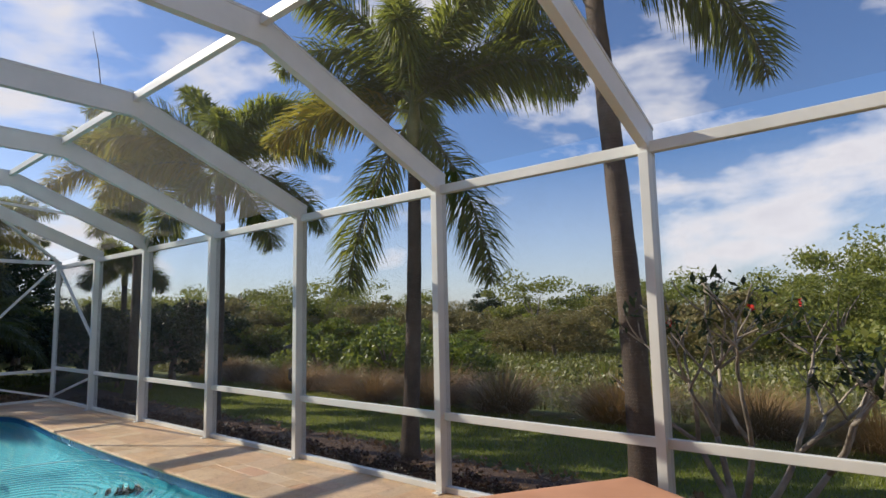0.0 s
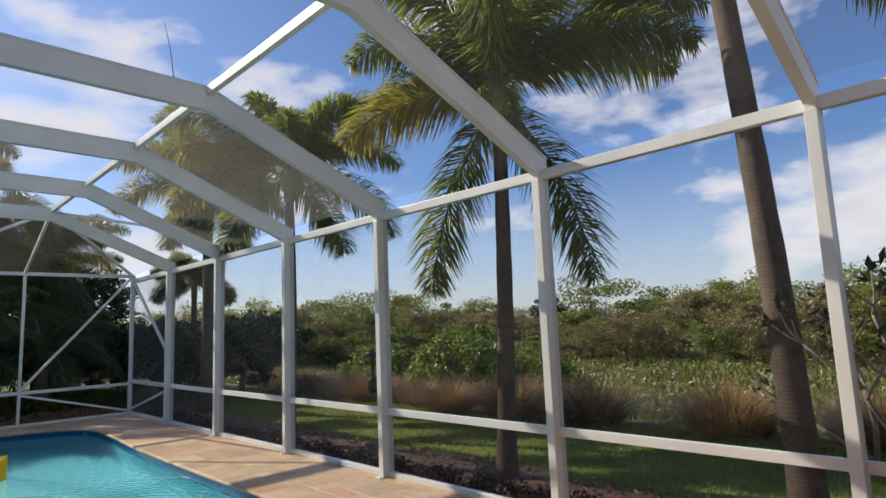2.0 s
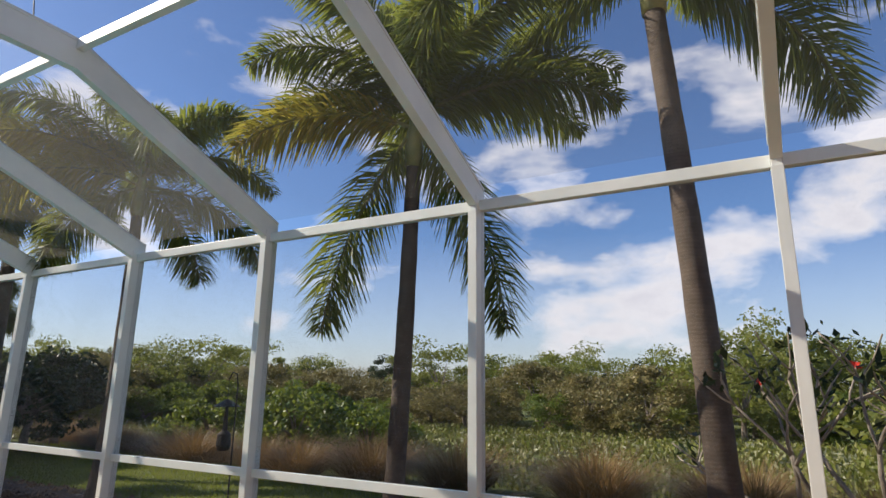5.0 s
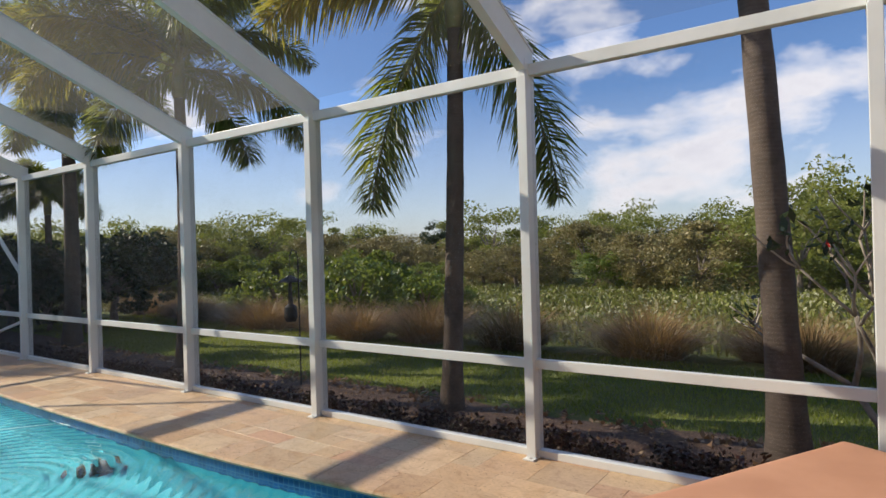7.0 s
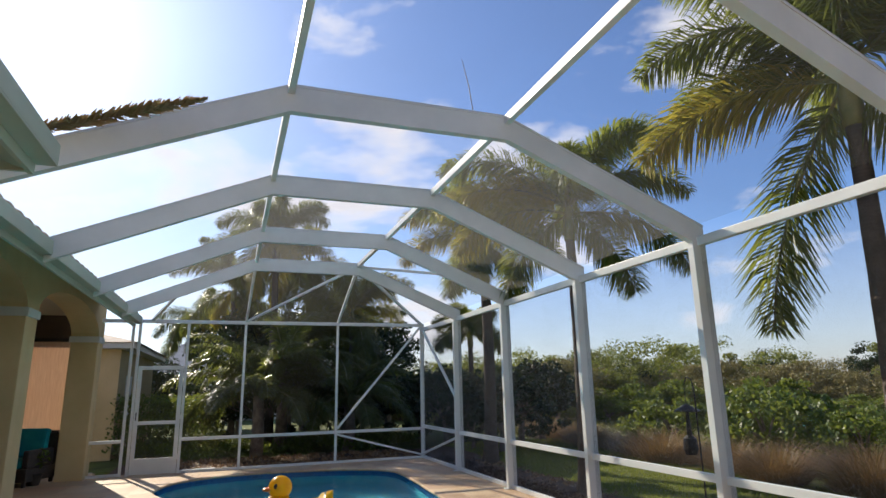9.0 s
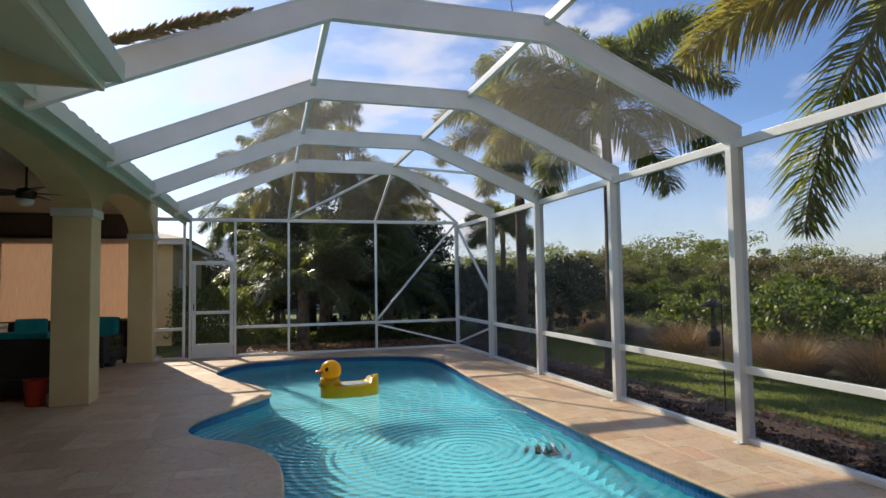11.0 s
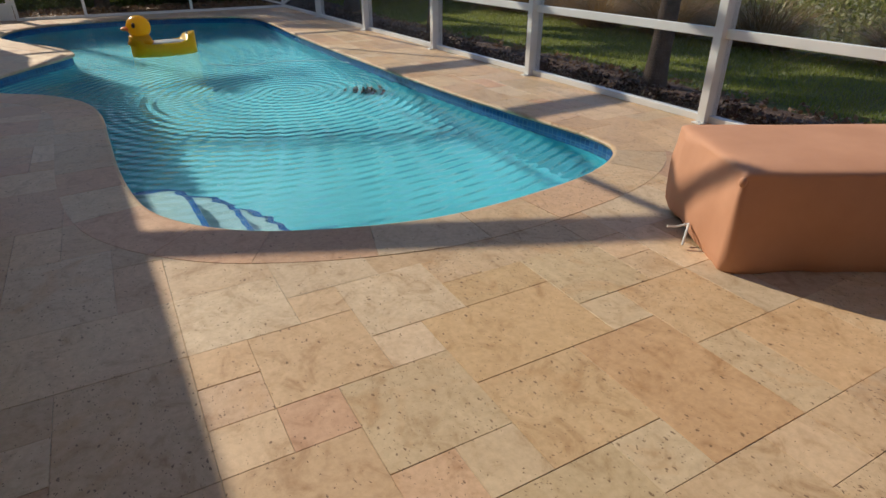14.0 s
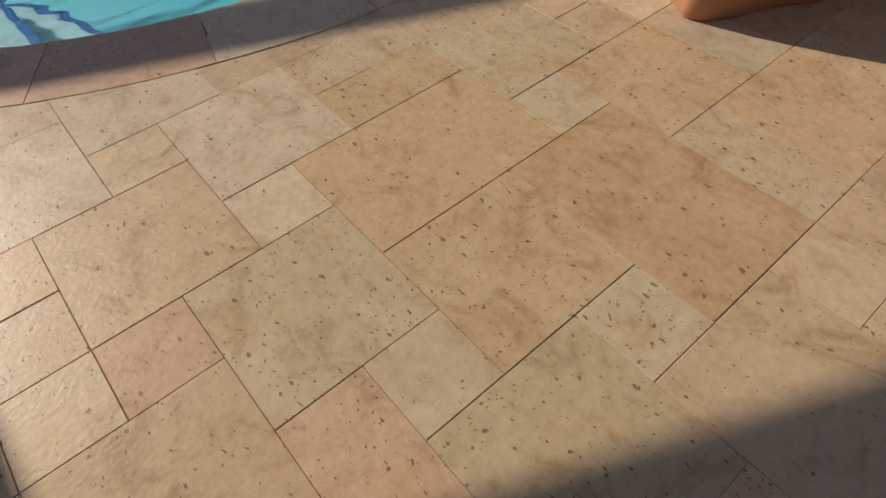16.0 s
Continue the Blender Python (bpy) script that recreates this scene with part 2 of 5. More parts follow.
M["steps"] = mottled("pool_step_plaster", (0.16, 0.34, 0.40), (0.22, 0.41, 0.46), 4, 0.6, 40, 0.1)
M["wline"] = waterline_tiles()
M["water"] = water_material()
M["stucco"] = mottled("yellow_stucco", (0.58, 0.44, 0.22), (0.68, 0.53, 0.285), 1.3, 0.85, 150, 0.5, dist=0.003)
M["soffit"] = mottled("pale_green_soffit_paint", (0.47, 0.51, 0.42), (0.57, 0.61, 0.51), 1.2, 0.6, 80, 0.1)
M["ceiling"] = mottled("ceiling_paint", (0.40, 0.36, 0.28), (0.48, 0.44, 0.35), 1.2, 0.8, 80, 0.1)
M["trimgrey"] = mottled("column_cap_paint", (0.62, 0.62, 0.58), (0.72, 0.72, 0.68), 3, 0.6, 80, 0.1)
M["rooftile"] = mottled("roof_tile", (0.34, 0.26, 0.20), (0.55, 0.44, 0.36), 2.5, 0.8, 60, 0.4)
M["greyroof"] = mottled("grey_roof_tile", (0.36, 0.36, 0.36), (0.50, 0.50, 0.49), 2.5, 0.8, 20, 0.4)
M["cover"] = mottled("salmon_canvas", (0.50, 0.245, 0.14), (0.60, 0.31, 0.185), 2.2, 0.75, 320, 0.25, dist=0.002)
M["cord"] = mottled("white_cord", (0.6, 0.6, 0.58), (0.75, 0.75, 0.7), 20, 0.8)
M["wicker"] = mottled("dark_wicker", (0.018, 0.014, 0.013), (0.05, 0.04, 0.035), 30, 0.6, 90, 0.6)
M["teal"] = mottled("teal_cushion", (0.0, 0.22, 0.27), (0.015, 0.33, 0.37), 5, 0.85, 200, 0.2)
M["red"] = mottled("red_plastic", (0.40, 0.03, 0.015), (0.52, 0.05, 0.02), 5, 0.4)
M["dark"] = mottled("dark_metal", (0.015, 0.013, 0.012), (0.04, 0.035, 0.03), 8, 0.5)
# dark brown that stands in for the patio's shade on its end wall
M["wallshade"] = mottled("shaded_wall_brown", (0.06, 0.045, 0.035), (0.10, 0.075, 0.055), 3, 0.6)
M["globe"] = mottled("frosted_glass", (0.7, 0.7, 0.66), (0.8, 0.8, 0.76), 4, 0.3)
k = Mat("yellow_vinyl", 0.28, 0, 0.5)
vinyl = k.ramp(k.noise(3.0, 4), [(0.3, (0.84, 0.53, 0.01)), (0.7, (0.90, 0.60, 0.02))])
k.color(vinyl)
thru = k.n("ShaderNodeBsdfTranslucent")
k.l(vinyl, thru.inputs[0])
both = k.n("ShaderNodeMixShader", Fac=0.5)
k.l(k.b.outputs[0], both.inputs[1])
k.l(thru.outputs[0], both.inputs[2])
k.l(both.outputs[0], k.t.nodes["Material Output"].inputs[0])
M["duck"] = k.m
M["beak"] = mottled("orange_vinyl", (0.75, 0.12, 0.01), (0.8, 0.2, 0.02), 5, 0.3)
M["black"] = mottled("black_print", (0.01, 0.01, 0.01), (0.025, 0.022, 0.02), 5, 0.35)
M["seat"] = mottled("clear_grey_vinyl", (0.42, 0.46, 0.46), (0.55, 0.58, 0.57), 3, 0.3)
M["hose"] = mottled("pale_hose", (0.42, 0.56, 0.62), (0.55, 0.68, 0.72), 3, 0.4)
M["mulch"] = mottled("bark_mulch", (0.05, 0.028, 0.018), (0.20, 0.125, 0.085), 22, 0.95, 70, 0.9, dist=0.02)
M["litter"] = leafy("dry_leaf_litter", [(0.30, 0.17, 0.08), (0.42, 0.26, 0.13), (0.20, 0.10, 0.05), (0.50, 0.36, 0.22)], 0.15)
M["trunk"] = trunk_material("palm_trunk", (0.18, 0.145, 0.122), (0.05, 0.038, 0.032), 62)
M["bark"] = mottled("grey_bark", (0.12, 0.09, 0.07), (0.30, 0.25, 0.21), 6, 0.9, 40, 0.7)
M["palebark"] = mottled("pale_bark", (0.16, 0.13, 0.105), (0.50, 0.44, 0.37), 5, 0.85, 50, 0.6)
M["shaft"] = mottled("green_crownshaft", (0.13, 0.16, 0.05), (0.30, 0.26, 0.10), 4, 0.5, 40, 0.2)
M["frond"] = leafy("palm_leaf", [(0.055, 0.09, 0.026), (0.105, 0.145, 0.038), (0.18, 0.195, 0.055), (0.08, 0.115, 0.03)], 0.48)
M["frondold"] = leafy("yellowing_palm_leaf", [(0.32, 0.23, 0.04), (0.44, 0.30, 0.05), (0.26, 0.22, 0.05), (0.50, 0.32, 0.06)], 0.48)
M["leaf"] = leafy("tree_leaf", [(0.11, 0.15, 0.032), (0.18, 0.21, 0.048), (0.26, 0.26, 0.07), (0.14, 0.17, 0.04)], 0.36)
M["leafolive"] = leafy("olive_tree_leaf", [(0.19, 0.175, 0.058), (0.29, 0.25, 0.09), (0.35, 0.28, 0.12), (0.16, 0.17, 0.055)], 0.30)
M["leafbright"] = leafy("bright_leaf", [(0.06, 0.115, 0.018), (0.105, 0.165, 0.028), (0.145, 0.205, 0.04), (0.07, 0.115, 0.02)], 0.34)
M["leafdark"] = leafy("dark_leaf", [(0.02, 0.038, 0.012), (0.038, 0.062, 0.018), (0.06, 0.085, 0.024)], 0.26)
M["frondgloss"] = leafy("glossy_palm_leaf", [(0.03, 0.052, 0.014), (0.052, 0.078, 0.02), (0.095, 0.11, 0.03), (0.042, 0.064, 0.016)], 0.40, 0.34)
M["maroon"] = leafy("maroon_leaf", [(0.045, 0.018, 0.014), (0.085, 0.035, 0.024), (0.05, 0.035, 0.018), (0.11, 0.06, 0.04)], 0.15)
M["straw"] = leafy("dry_grass_blade", [(0.30, 0.18, 0.075), (0.40, 0.26, 0.11), (0.24, 0.145, 0.055), (0.25, 0.19, 0.06)], 0.30)
M["reed"] = leafy("marsh_leaf", [(0.16, 0.20, 0.036), (0.23, 0.26, 0.055), (0.30, 0.30, 0.085), (0.17, 0.17, 0.04), (0.58, 0.58, 0.38)], 0.30)
M["blade"] = leafy("lawn_blade", [(0.12, 0.18, 0.014), (0.185, 0.24, 0.021), (0.25, 0.29, 0.032), (0.155, 0.19, 0.018)], 0.38)
M["flower"] = mottled("red_petal", (0.5, 0.02, 0.015), (0.65, 0.05, 0.03), 9, 0.6)
M["ground"] = mottled("grassland_soil", (0.07, 0.09, 0.014), (0.14, 0.165, 0.026), 1.1, 0.95, 30, 0.6, dist=0.03)
k = Mat("woven_sun_shade", 0.8, 0, 0.2)
weave = k.ramp(k.noise(9, 4, 0.6, (14, 14, 0.4)), [(0.3, (0.60, 0.45, 0.34)), (0.7, (0.78, 0.63, 0.51))])
k.color(weave)
tr = k.n("ShaderNodeBsdfTranslucent")
k.l(weave, tr.inputs[0])
ms = k.n("ShaderNodeMixShader", Fac=0.55)
k.l(k.b.outputs[0], ms.inputs[1])
k.l(tr.outputs[0], ms.inputs[2])
k.l(ms.outputs[0], k.t.nodes["Material Output"].inputs[0])
M["shade"] = k.m


# ---- building helpers ----
def link_mesh(name, bm, material, smooth=False):
    me = bpy.data.meshes.new(name)
    bm.to_mesh(me)
    bm.free()
    me.materials.append(material)
    if smooth:
        me.shade_smooth()
    return new(name, me)


def part(name, bm, material, parent, label="", smooth=False):
    ob = link_mesh(name, bm, material, smooth)
    ob.parent = parent
    if label:
        tagged(ob, label)
    return ob


def thing(name, place, label, category, group="", kind=""):
    ob = new(name)
    ob.matrix_world = place if isinstance(place, Matrix) else Matrix.Translation(place)
    return tagged(ob, label, category, group, kind)


def structure(name, bm, material, label, category):
    return tagged(link_mesh(name, bm, material), label, category, kind="structure")


def add_box(bm, lo, hi, bevel=0.0, m=None):
    vs = bmesh.ops.create_cube(bm, size=1.0)["verts"]
    size, mid = Vector(hi) - Vector(lo), (Vector(hi) + Vector(lo)) / 2
    bmesh.ops.transform(bm, matrix=Matrix.Translation(mid) @ Matrix.Diagonal((*size, 1)), verts=vs)
    if bevel:
        es = list({e for v in vs for e in v.link_edges})
        out = bmesh.ops.bevel(bm, geom=es, offset=bevel, segments=2, profile=0.6, affect="EDGES")
        vs = list({v for f in out["faces"] for v in f.verts} | {v for v in vs if v.is_valid})
    if m is not None:
        bmesh.ops.transform(bm, matrix=m, verts=vs)
    return vs


def box(lo, hi, bevel=0.0, m=None):
    bm = bmesh.new()
    add_box(bm, lo, hi, bevel, m)
    return bm


def bar(a, b, w, h, bevel=0.004):
    """An extruded bar from a to b; h is its height, w its width."""
    a, b = Vector(a), Vector(b)
    d = (b - a).normalized()
    side = d.cross(Vector((0, 0, 1)))
    side = side.normalized() if side.length > 1e-3 else Vector((1, 0, 0))
    up = side.cross(d)
    m = Matrix((side, d, up)).transposed().to_4x4()
    m.translation = (a + b) / 2
    n = (b - a).length
    return box((-w / 2, -n / 2, -h / 2), (w / 2, n / 2, h / 2), bevel, m)


def tube(points, radii, sides=8):
    """A round tube through the points, closed at both ends."""
    bm = bmesh.new()
    pts = [Vector(p) for p in points]
    rings = []
    for i, p in enumerate(pts):
        d = (pts[min(i + 1, len(pts) - 1)] - pts[max(i - 1, 0)]).normalized()
        s = d.cross(Vector((0.3, 0.2, 1))) if abs(d.z) < 0.9 else d.cross(Vector((1, 0.1, 0)))
        s.normalize()
        u = s.cross(d)
        r = radii[i] if isinstance(radii, (list, tuple)) else radii
        rings.append([bm.verts.new(p + r * (math.cos(6.2832 * j / sides) * s + math.sin(6.2832 * j / sides) * u)) for j in range(sides)])
    for a, b in zip(rings, rings[1:]):
        for j in range(sides):
            bm.faces.new((a[j], a[(j + 1) % sides], b[(j + 1) % sides], b[j]))
    bm.faces.new(rings[0][::-1])
    bm.faces.new(rings[-1])
    return bm


def ball(mid, size, m=None, u=20, v=12):
    bm = bmesh.new()
    vs = bmesh.ops.create_uvsphere(bm, u_segments=u, v_segments=v, radius=1.0)["verts"]
    bmesh.ops.transform(bm, matrix=Matrix.Translation(mid) @ (m or Matrix()) @ Matrix.Diagonal((*size, 1)), verts=vs)
    return bm


def lathe(profile, sides=24):
    bm = bmesh.new()
    rings = [[bm.verts.new((r * math.cos(6.2832 * j / sides), r * math.sin(6.2832 * j / sides), z)) for j in range(sides)] for r, z in profile]
    for a, b in zip(rings, rings[1:]):
        for j in range(sides):
            bm.faces.new((a[j], a[(j + 1) % sides], b[(j + 1) % sides], b[j]))
    bm.faces.new(rings[0][::-1])
    bm.faces.new(rings[-1])
    return bm


def quads(name, verts, faces, material, parent=None, smooth=False):
    me = bpy.data.meshes.new(name)
    me.from_pydata(verts.tolist() if hasattr(verts, "tolist") else verts, [], faces.tolist() if hasattr(faces, "tolist") else faces)
    me.materials.append(material)
    if smooth:
        me.shade_smooth()
    ob = new(name, me)
    ob.parent = parent
    return ob


# ---- plan ----
POSTS_Y = (-1.20, 0.957, 3.02, 5.25, 7.31, 9.53, 11.72)
WALL_X, END_Y = 4.23, 14.0
EAVE, RIDGE = 2.87, 3.845
BEND_L, BEND_R = 0.41, 2.255
DECK = (-6.2, -5.4, 4.32, 14.26)
POOL = [(0.08, 3.54), (0.02, 4.17), (0.02, 5.05), (0.02, 5.85), (-0.08, 6.40), (-0.36, 6.88), (-0.73, 7.20), (-0.92, 7.60), (-0.87, 8.05),
        (-0.55, 8.60), (-0.13, 9.20), (-0.06, 9.55), (-0.22, 10.10), (-0.76, 11.10), (-0.97, 11.90), (-0.60, 12.85), (0.40, 13.28),
        (1.50, 13.25), (2.50, 12.95), (3.08, 12.40), (3.14, 11.20), (3.05, 9.50), (3.02, 7.00), (3.05, 5.00), (3.15, 3.70), (3.18, 3.22),
        (3.08, 2.88), (2.65, 2.64), (2.05, 2.54), (1.47, 2.54), (1.00, 2.66), (0.70, 2.79), (0.45, 2.95), (0.22, 3.21)]


def smooth_loop(points, step):
    """A closed curve through the points, cut into even steps."""
    p = [Vector((*q, 0)) for q in points]
    n, out = len(p), []
    for i in range(n):
        a, b, c, d = p[i - 1], p[i], p[(i + 1) % n], p[(i + 2) % n]
        for j in range(12):
            t = j / 12
            out.append(0.5 * (2 * b + (c - a) * t + (2 * a - 5 * b + 4 * c - d) * t * t + (3 * b - a - 3 * c + d) * t ** 3))
    size = sum((out[i] - out[i - 1]).length for i in range(len(out)))
    count = round(size / step)
    res, run, i = [], 0.0, 0
    for q in range(count):
        goal = q * size / count
        while run + (out[(i + 1) % len(out)] - out[i % len(out)]).length < goal:
            run += (out[(i + 1) % len(out)] - out[i % len(out)]).length
            i += 1
        a, b = out[i % len(out)], out[(i + 1) % len(out)]
        res.append(a.lerp(b, (goal - run) / max((b - a).length, 1e-6)))
    return res


EDGE = smooth_loop(POOL, 0.10)
NE = len(EDGE)
OUT = []
for i in range(NE):
    d = EDGE[(i + 2) % NE] - EDGE[i - 2]
    OUT.append(Vector((-d.y, d.x, 0)).normalized())
if sum((EDGE[i].x * EDGE[(i + 1) % NE].y - EDGE[(i + 1) % NE].x * EDGE[i].y) for i in range(NE)) > 0:
    OUT = [-o for o in OUT]
EDGE_A = np.array([(p.x, p.y) for p in EDGE])
OUT_A = np.array([(o.x, o.y) for o in OUT])


def beside_pool(x, y):
    """Metres from the pool's edge, below zero inside."""
    d = np.hypot(EDGE_A[:, 0] - x, EDGE_A[:, 1] - y)
    i = int(d.argmin())
    return math.copysign(d[i], (x - EDGE_A[i, 0]) * OUT_A[i, 0] + (y - EDGE_A[i, 1]) * OUT_A[i, 1])


def filled(loops, z):
    """A flat sheet bounded by closed loops, the first one outside."""
    bm = bmesh.new()
    es = []
    for lp in loops:
        vs = [bm.verts.new((x, y, z)) for x, y in lp]
        es += [bm.edges.new((vs[i], vs[(i + 1) % len(vs)])) for i in range(len(vs))]
    bmesh.ops.triangle_fill(bm, edges=es, use_beauty=True)
    for f in bm.faces:
        if f.normal.z < 0:
            f.normal_flip()
    return bm


def ring_wall(offset, z0, z1):
    """The wall that stands under the pool's edge between two heights, with lengths along it as its texture space."""
    bm = bmesh.new()
    uv = bm.loops.layers.uv.new()
    low = [bm.verts.new((*(p + o * offset).xy, z0)) for p, o in zip(EDGE, OUT)]
    top = [bm.verts.new((*(p + o * offset).xy, z1)) for p, o in zip(EDGE, OUT)]
    for i in range(NE):
        j = (i + 1) % NE
        f = bm.faces.new((low[i], low[j], top[j], top[i]))
        for lp, (u, v) in zip(f.loops, ((i, z0), (i + 1, z0), (i + 1, z1), (i, z1))):
            lp[uv].uv = (u * 0.10, v)
    return bm


# ---- ground ----
def ground_height(x, y):
    k_ = min(1, max(0, (x - 8.2) / 4.5))
    return -0.12 - 0.42 * k_ * k_ * (3 - 2 * k_)


bm = bmesh.new()
xs = [-600, -120, -40, -12, 3.9, 4.6, 5.5, 6.5, 7.5, 8.2, 8.8, 9.5, 10.3, 11.2, 12.2, 13.5, 18, 30, 60, 150, 600]
ys = [-600, -120, -40, -15, -6, -2, 2, 6, 10, 13.9, 16, 20, 30, 60, 150, 600]
grid = [[bm.verts.new((x, y, ground_height(x, y) if not (-12 <= x <= 3.9 and -2 <= y <= 13.9) else -2.2)) for y in ys] for x in xs]
for i in range(len(xs) - 1):
    for j in range(len(ys) - 1):
        bm.faces.new((grid[i][j], grid[i + 1][j], grid[i + 1][j + 1], grid[i][j + 1]))
structure("ground", bm, M["ground"], "grassy ground reaching from the lawn to the far woods", "ground")

# ---- deck, coping and pool ----
deck_loop = [(DECK[0], DECK[1]), (DECK[2], DECK[1]), (DECK[2], DECK[3]), (-2.4, DECK[3]), (-2.4, 15.0), (DECK[0], 15.0)]
bm = filled([deck_loop, [tuple((p + o * 0.15).xy) for p, o in zip(EDGE, OUT)]], -0.0030)
deck = structure("pool_deck", bm, M["grout"], "travertine paver deck round the pool with sandy joints", "deck")
bm = bmesh.new()
for a, b in zip(deck_loop, deck_loop[1:] + deck_loop[:1]):
    bm.faces.new([bm.verts.new(v) for v in ((*a, -0.6), (*b, -0.6), (*b, -0.005), (*a, -0.005))])
part("slab_edge", bm, M["grout"], deck)

pool = thing("swimming_pool", (0, 0, 0), "freeform swimming pool with pale blue plaster and blue waterline tiles", "pool", kind="structure")
part("shell_wall", ring_wall(0.0, -1.0, -0.20), M["plaster"], pool)
part("waterline_band", ring_wall(0.004, -0.20, -0.03), M["wline"], pool, "dark blue mosaic band at the waterline")
part("pool_floor", filled([[tuple(p.xy) for p in EDGE]], -0.95), M["plaster"], pool)
water = link_mesh("water", filled([[tuple(p.xy) for p in EDGE]], -0.11), M["water"])
water.visible_shadow = False
tagged(water, "clear rippled turquoise water filling the pool", "water", kind="structure")

# entry steps down from the corner, each with a mosaic nosing
def step_reach(x):
    return 3.0 + 1.16 * math.sqrt(max(0.0, 1 - (x / 1.0) ** 2))


for x1, z in ((0.40, -0.20), (0.63, -0.34), (0.86, -0.50)):
    arc_ = [(x1 * (q - 1) / 14, step_reach(max(0.0, x1 * (q - 1) / 14)) - 0.14 * max(0, (q - 11) / 4) ** 2) for q in range(16)] + [(x1, 3.35), (x1, 3.0), (x1, 2.5)]
    arc_[15] = (x1 - 0.005, step_reach(x1) - 0.22)
    bm = bmesh.new()
    top = [bm.verts.new((-0.1, 2.5, z))] + [bm.verts.new((x, y, z)) for x, y in arc_]
    low = [bm.verts.new((x, y, -0.97)) for x, y in arc_]
    bm.faces.new(top)
    for i in range(1, len(arc_)):
        bm.faces.new((top[i], top[i + 1], low[i], low[i - 1]))
    bmesh.ops.recalc_face_normals(bm, faces=bm.faces)
    tread = part("step_tread", bm, M["steps"], pool, "pale rounded pool step")
    bm = bmesh.new()
    uv = bm.loops.layers.uv.new()
    for i in range(len(arc_) - 1):
        p, q = Vector((*arc_[i], 0)), Vector((*arc_[i + 1], 0))
        inn = (Vector((0.12, 2.75, 0)) - (p + q) / 2).normalized() * 0.036
        inn = Vector((min(inn.x, -0.036 if i > 12 else inn.x), inn.y if i < 14 else 0.0, 0))
        f = bm.faces.new([bm.verts.new((*(v_ + o_).xy, z + 0.006)) for v_, o_ in ((p, inn), (q, inn), (q, inn * 0), (p, inn * 0))])
        for lp, (u, v) in zip(f.loops, ((i, 0.0), (i + 1, 0.0), (i + 1, 0.1), (i, 0.1))):
            lp[uv].uv = (u * 0.1, v)
    bmesh.ops.recalc_face_normals(bm, faces=bm.faces)
    part("mosaic_nosing", bm, M["wline"], tread, "blue mosaic strip along the step's edge")

# ---- screen cage ----
cage = thing("pool_cage", (0, 0, 0), "white aluminium pool enclosure with insect screen panels", "enclosure", kind="structure")


def left_end(y):
    """Where a roof beam lands on the house."""
    return -1.0 if y < 4.7 else -1.64


def beam_z(x):
    if x < BEND_L:
        return RIDGE - (BEND_L - x) * 0.42
    if x > BEND_R:
        return RIDGE - (x - BEND_R) * (RIDGE - 3.0) / (WALL_X + 0.05 - BEND_R)
    return RIDGE


def roof_beam(y):
    """One bent roof beam of hollow section with raised lips."""
    bm = bmesh.new()
    xs_ = (left_end(y), BEND_L, BEND_R, WALL_X + 0.07)
    for w, lo, hi in ((0.056, 0.006, 0.224), (0.070, 0.0, 0.022), (0.070, 0.208, 0.23)):
        rings = []
        for x in xs_:
            z = beam_z(x)
            rings.append([bm.verts.new((x, y + sy * w / 2, z - q)) for sy, q in ((-1, lo), (1, lo), (1, hi), (-1, hi))])
        for a, b in zip(rings, rings[1:]):
            for j in range(4):
                bm.faces.new((a[j], a[(j + 1) % 4], b[(j + 1) % 4], b[j]))
        bm.faces.new(rings[0])
        bm.faces.new(rings[-1][::-1])
    bmesh.ops.recalc_face_normals(bm, faces=bm.faces)
    return bm


for y in POSTS_Y:
    part("roof_beam", roof_beam(y), M["white"], cage)
    bm = box((WALL_X - 0.075, y - 0.0315, 0.0), (WALL_X + 0.075, y + 0.0315, 2.90), 0.006)
    add_box(bm, (WALL_X - 0.081, y - 0.036, 0.0), (WALL_X - 0.055, y + 0.036, 2.78), 0.004)
    post = part("post", bm, M["white"], cage)
    bm = box((WALL_X - 0.13, y - 0.042, 0.0), (WALL_X + 0.09, y + 0.042, 0.012), 0.003)
    for dx in (-0.105, 0.06):
        add_box(bm, (WALL_X + dx - 0.01, y - 0.01, 0.012), (WALL_X + dx + 0.01, y + 0.01, 0.022), 0.002)
    part("foot_plate", bm, M["white"], post)
ends = list(POSTS_Y) + [END_Y]
for a, b in zip(ends, ends[1:]):
    part("eave_rail", box((WALL_X - 0.025, a + 0.03, EAVE - 0.085), (WALL_X + 0.045, b - 0.03, EAVE), 0.005), M["white"], cage)
    part("chair_rail", box((WALL_X - 0.02, a + 0.03, 0.645), (WALL_X + 0.03, b - 0.03, 0.715), 0.005), M["white"], cage)
    part("base_rail", box((WALL_X - 0.025, a + 0.03, 0.0), (WALL_X + 0.045, b - 0.03, 0.055), 0.005), M["white"], cage)
    if b < END_Y:
        for x in (BEND_L, BEND_R):
            part("purlin", box((x - 0.027, a + 0.03, RIDGE - 0.085), (x + 0.027, b - 0.03, RIDGE - 0.008), 0.004), M["white"], cage)
yA = POSTS_Y[-1]
TOPZ = 2.93
part("corner_post", box((WALL_X - 0.04, END_Y - 0.04, 0), (WALL_X + 0.04, END_Y + 0.04, TOPZ + 0.03), 0.006), M["white"], cage)
for x in (BEND_R + 0.02, BEND_L - 0.07):
    part("end_post", box((x - 0.025, END_Y - 0.025, 0), (x + 0.025, END_Y + 0.025, TOPZ - 0.035), 0.005), M["white"], cage)
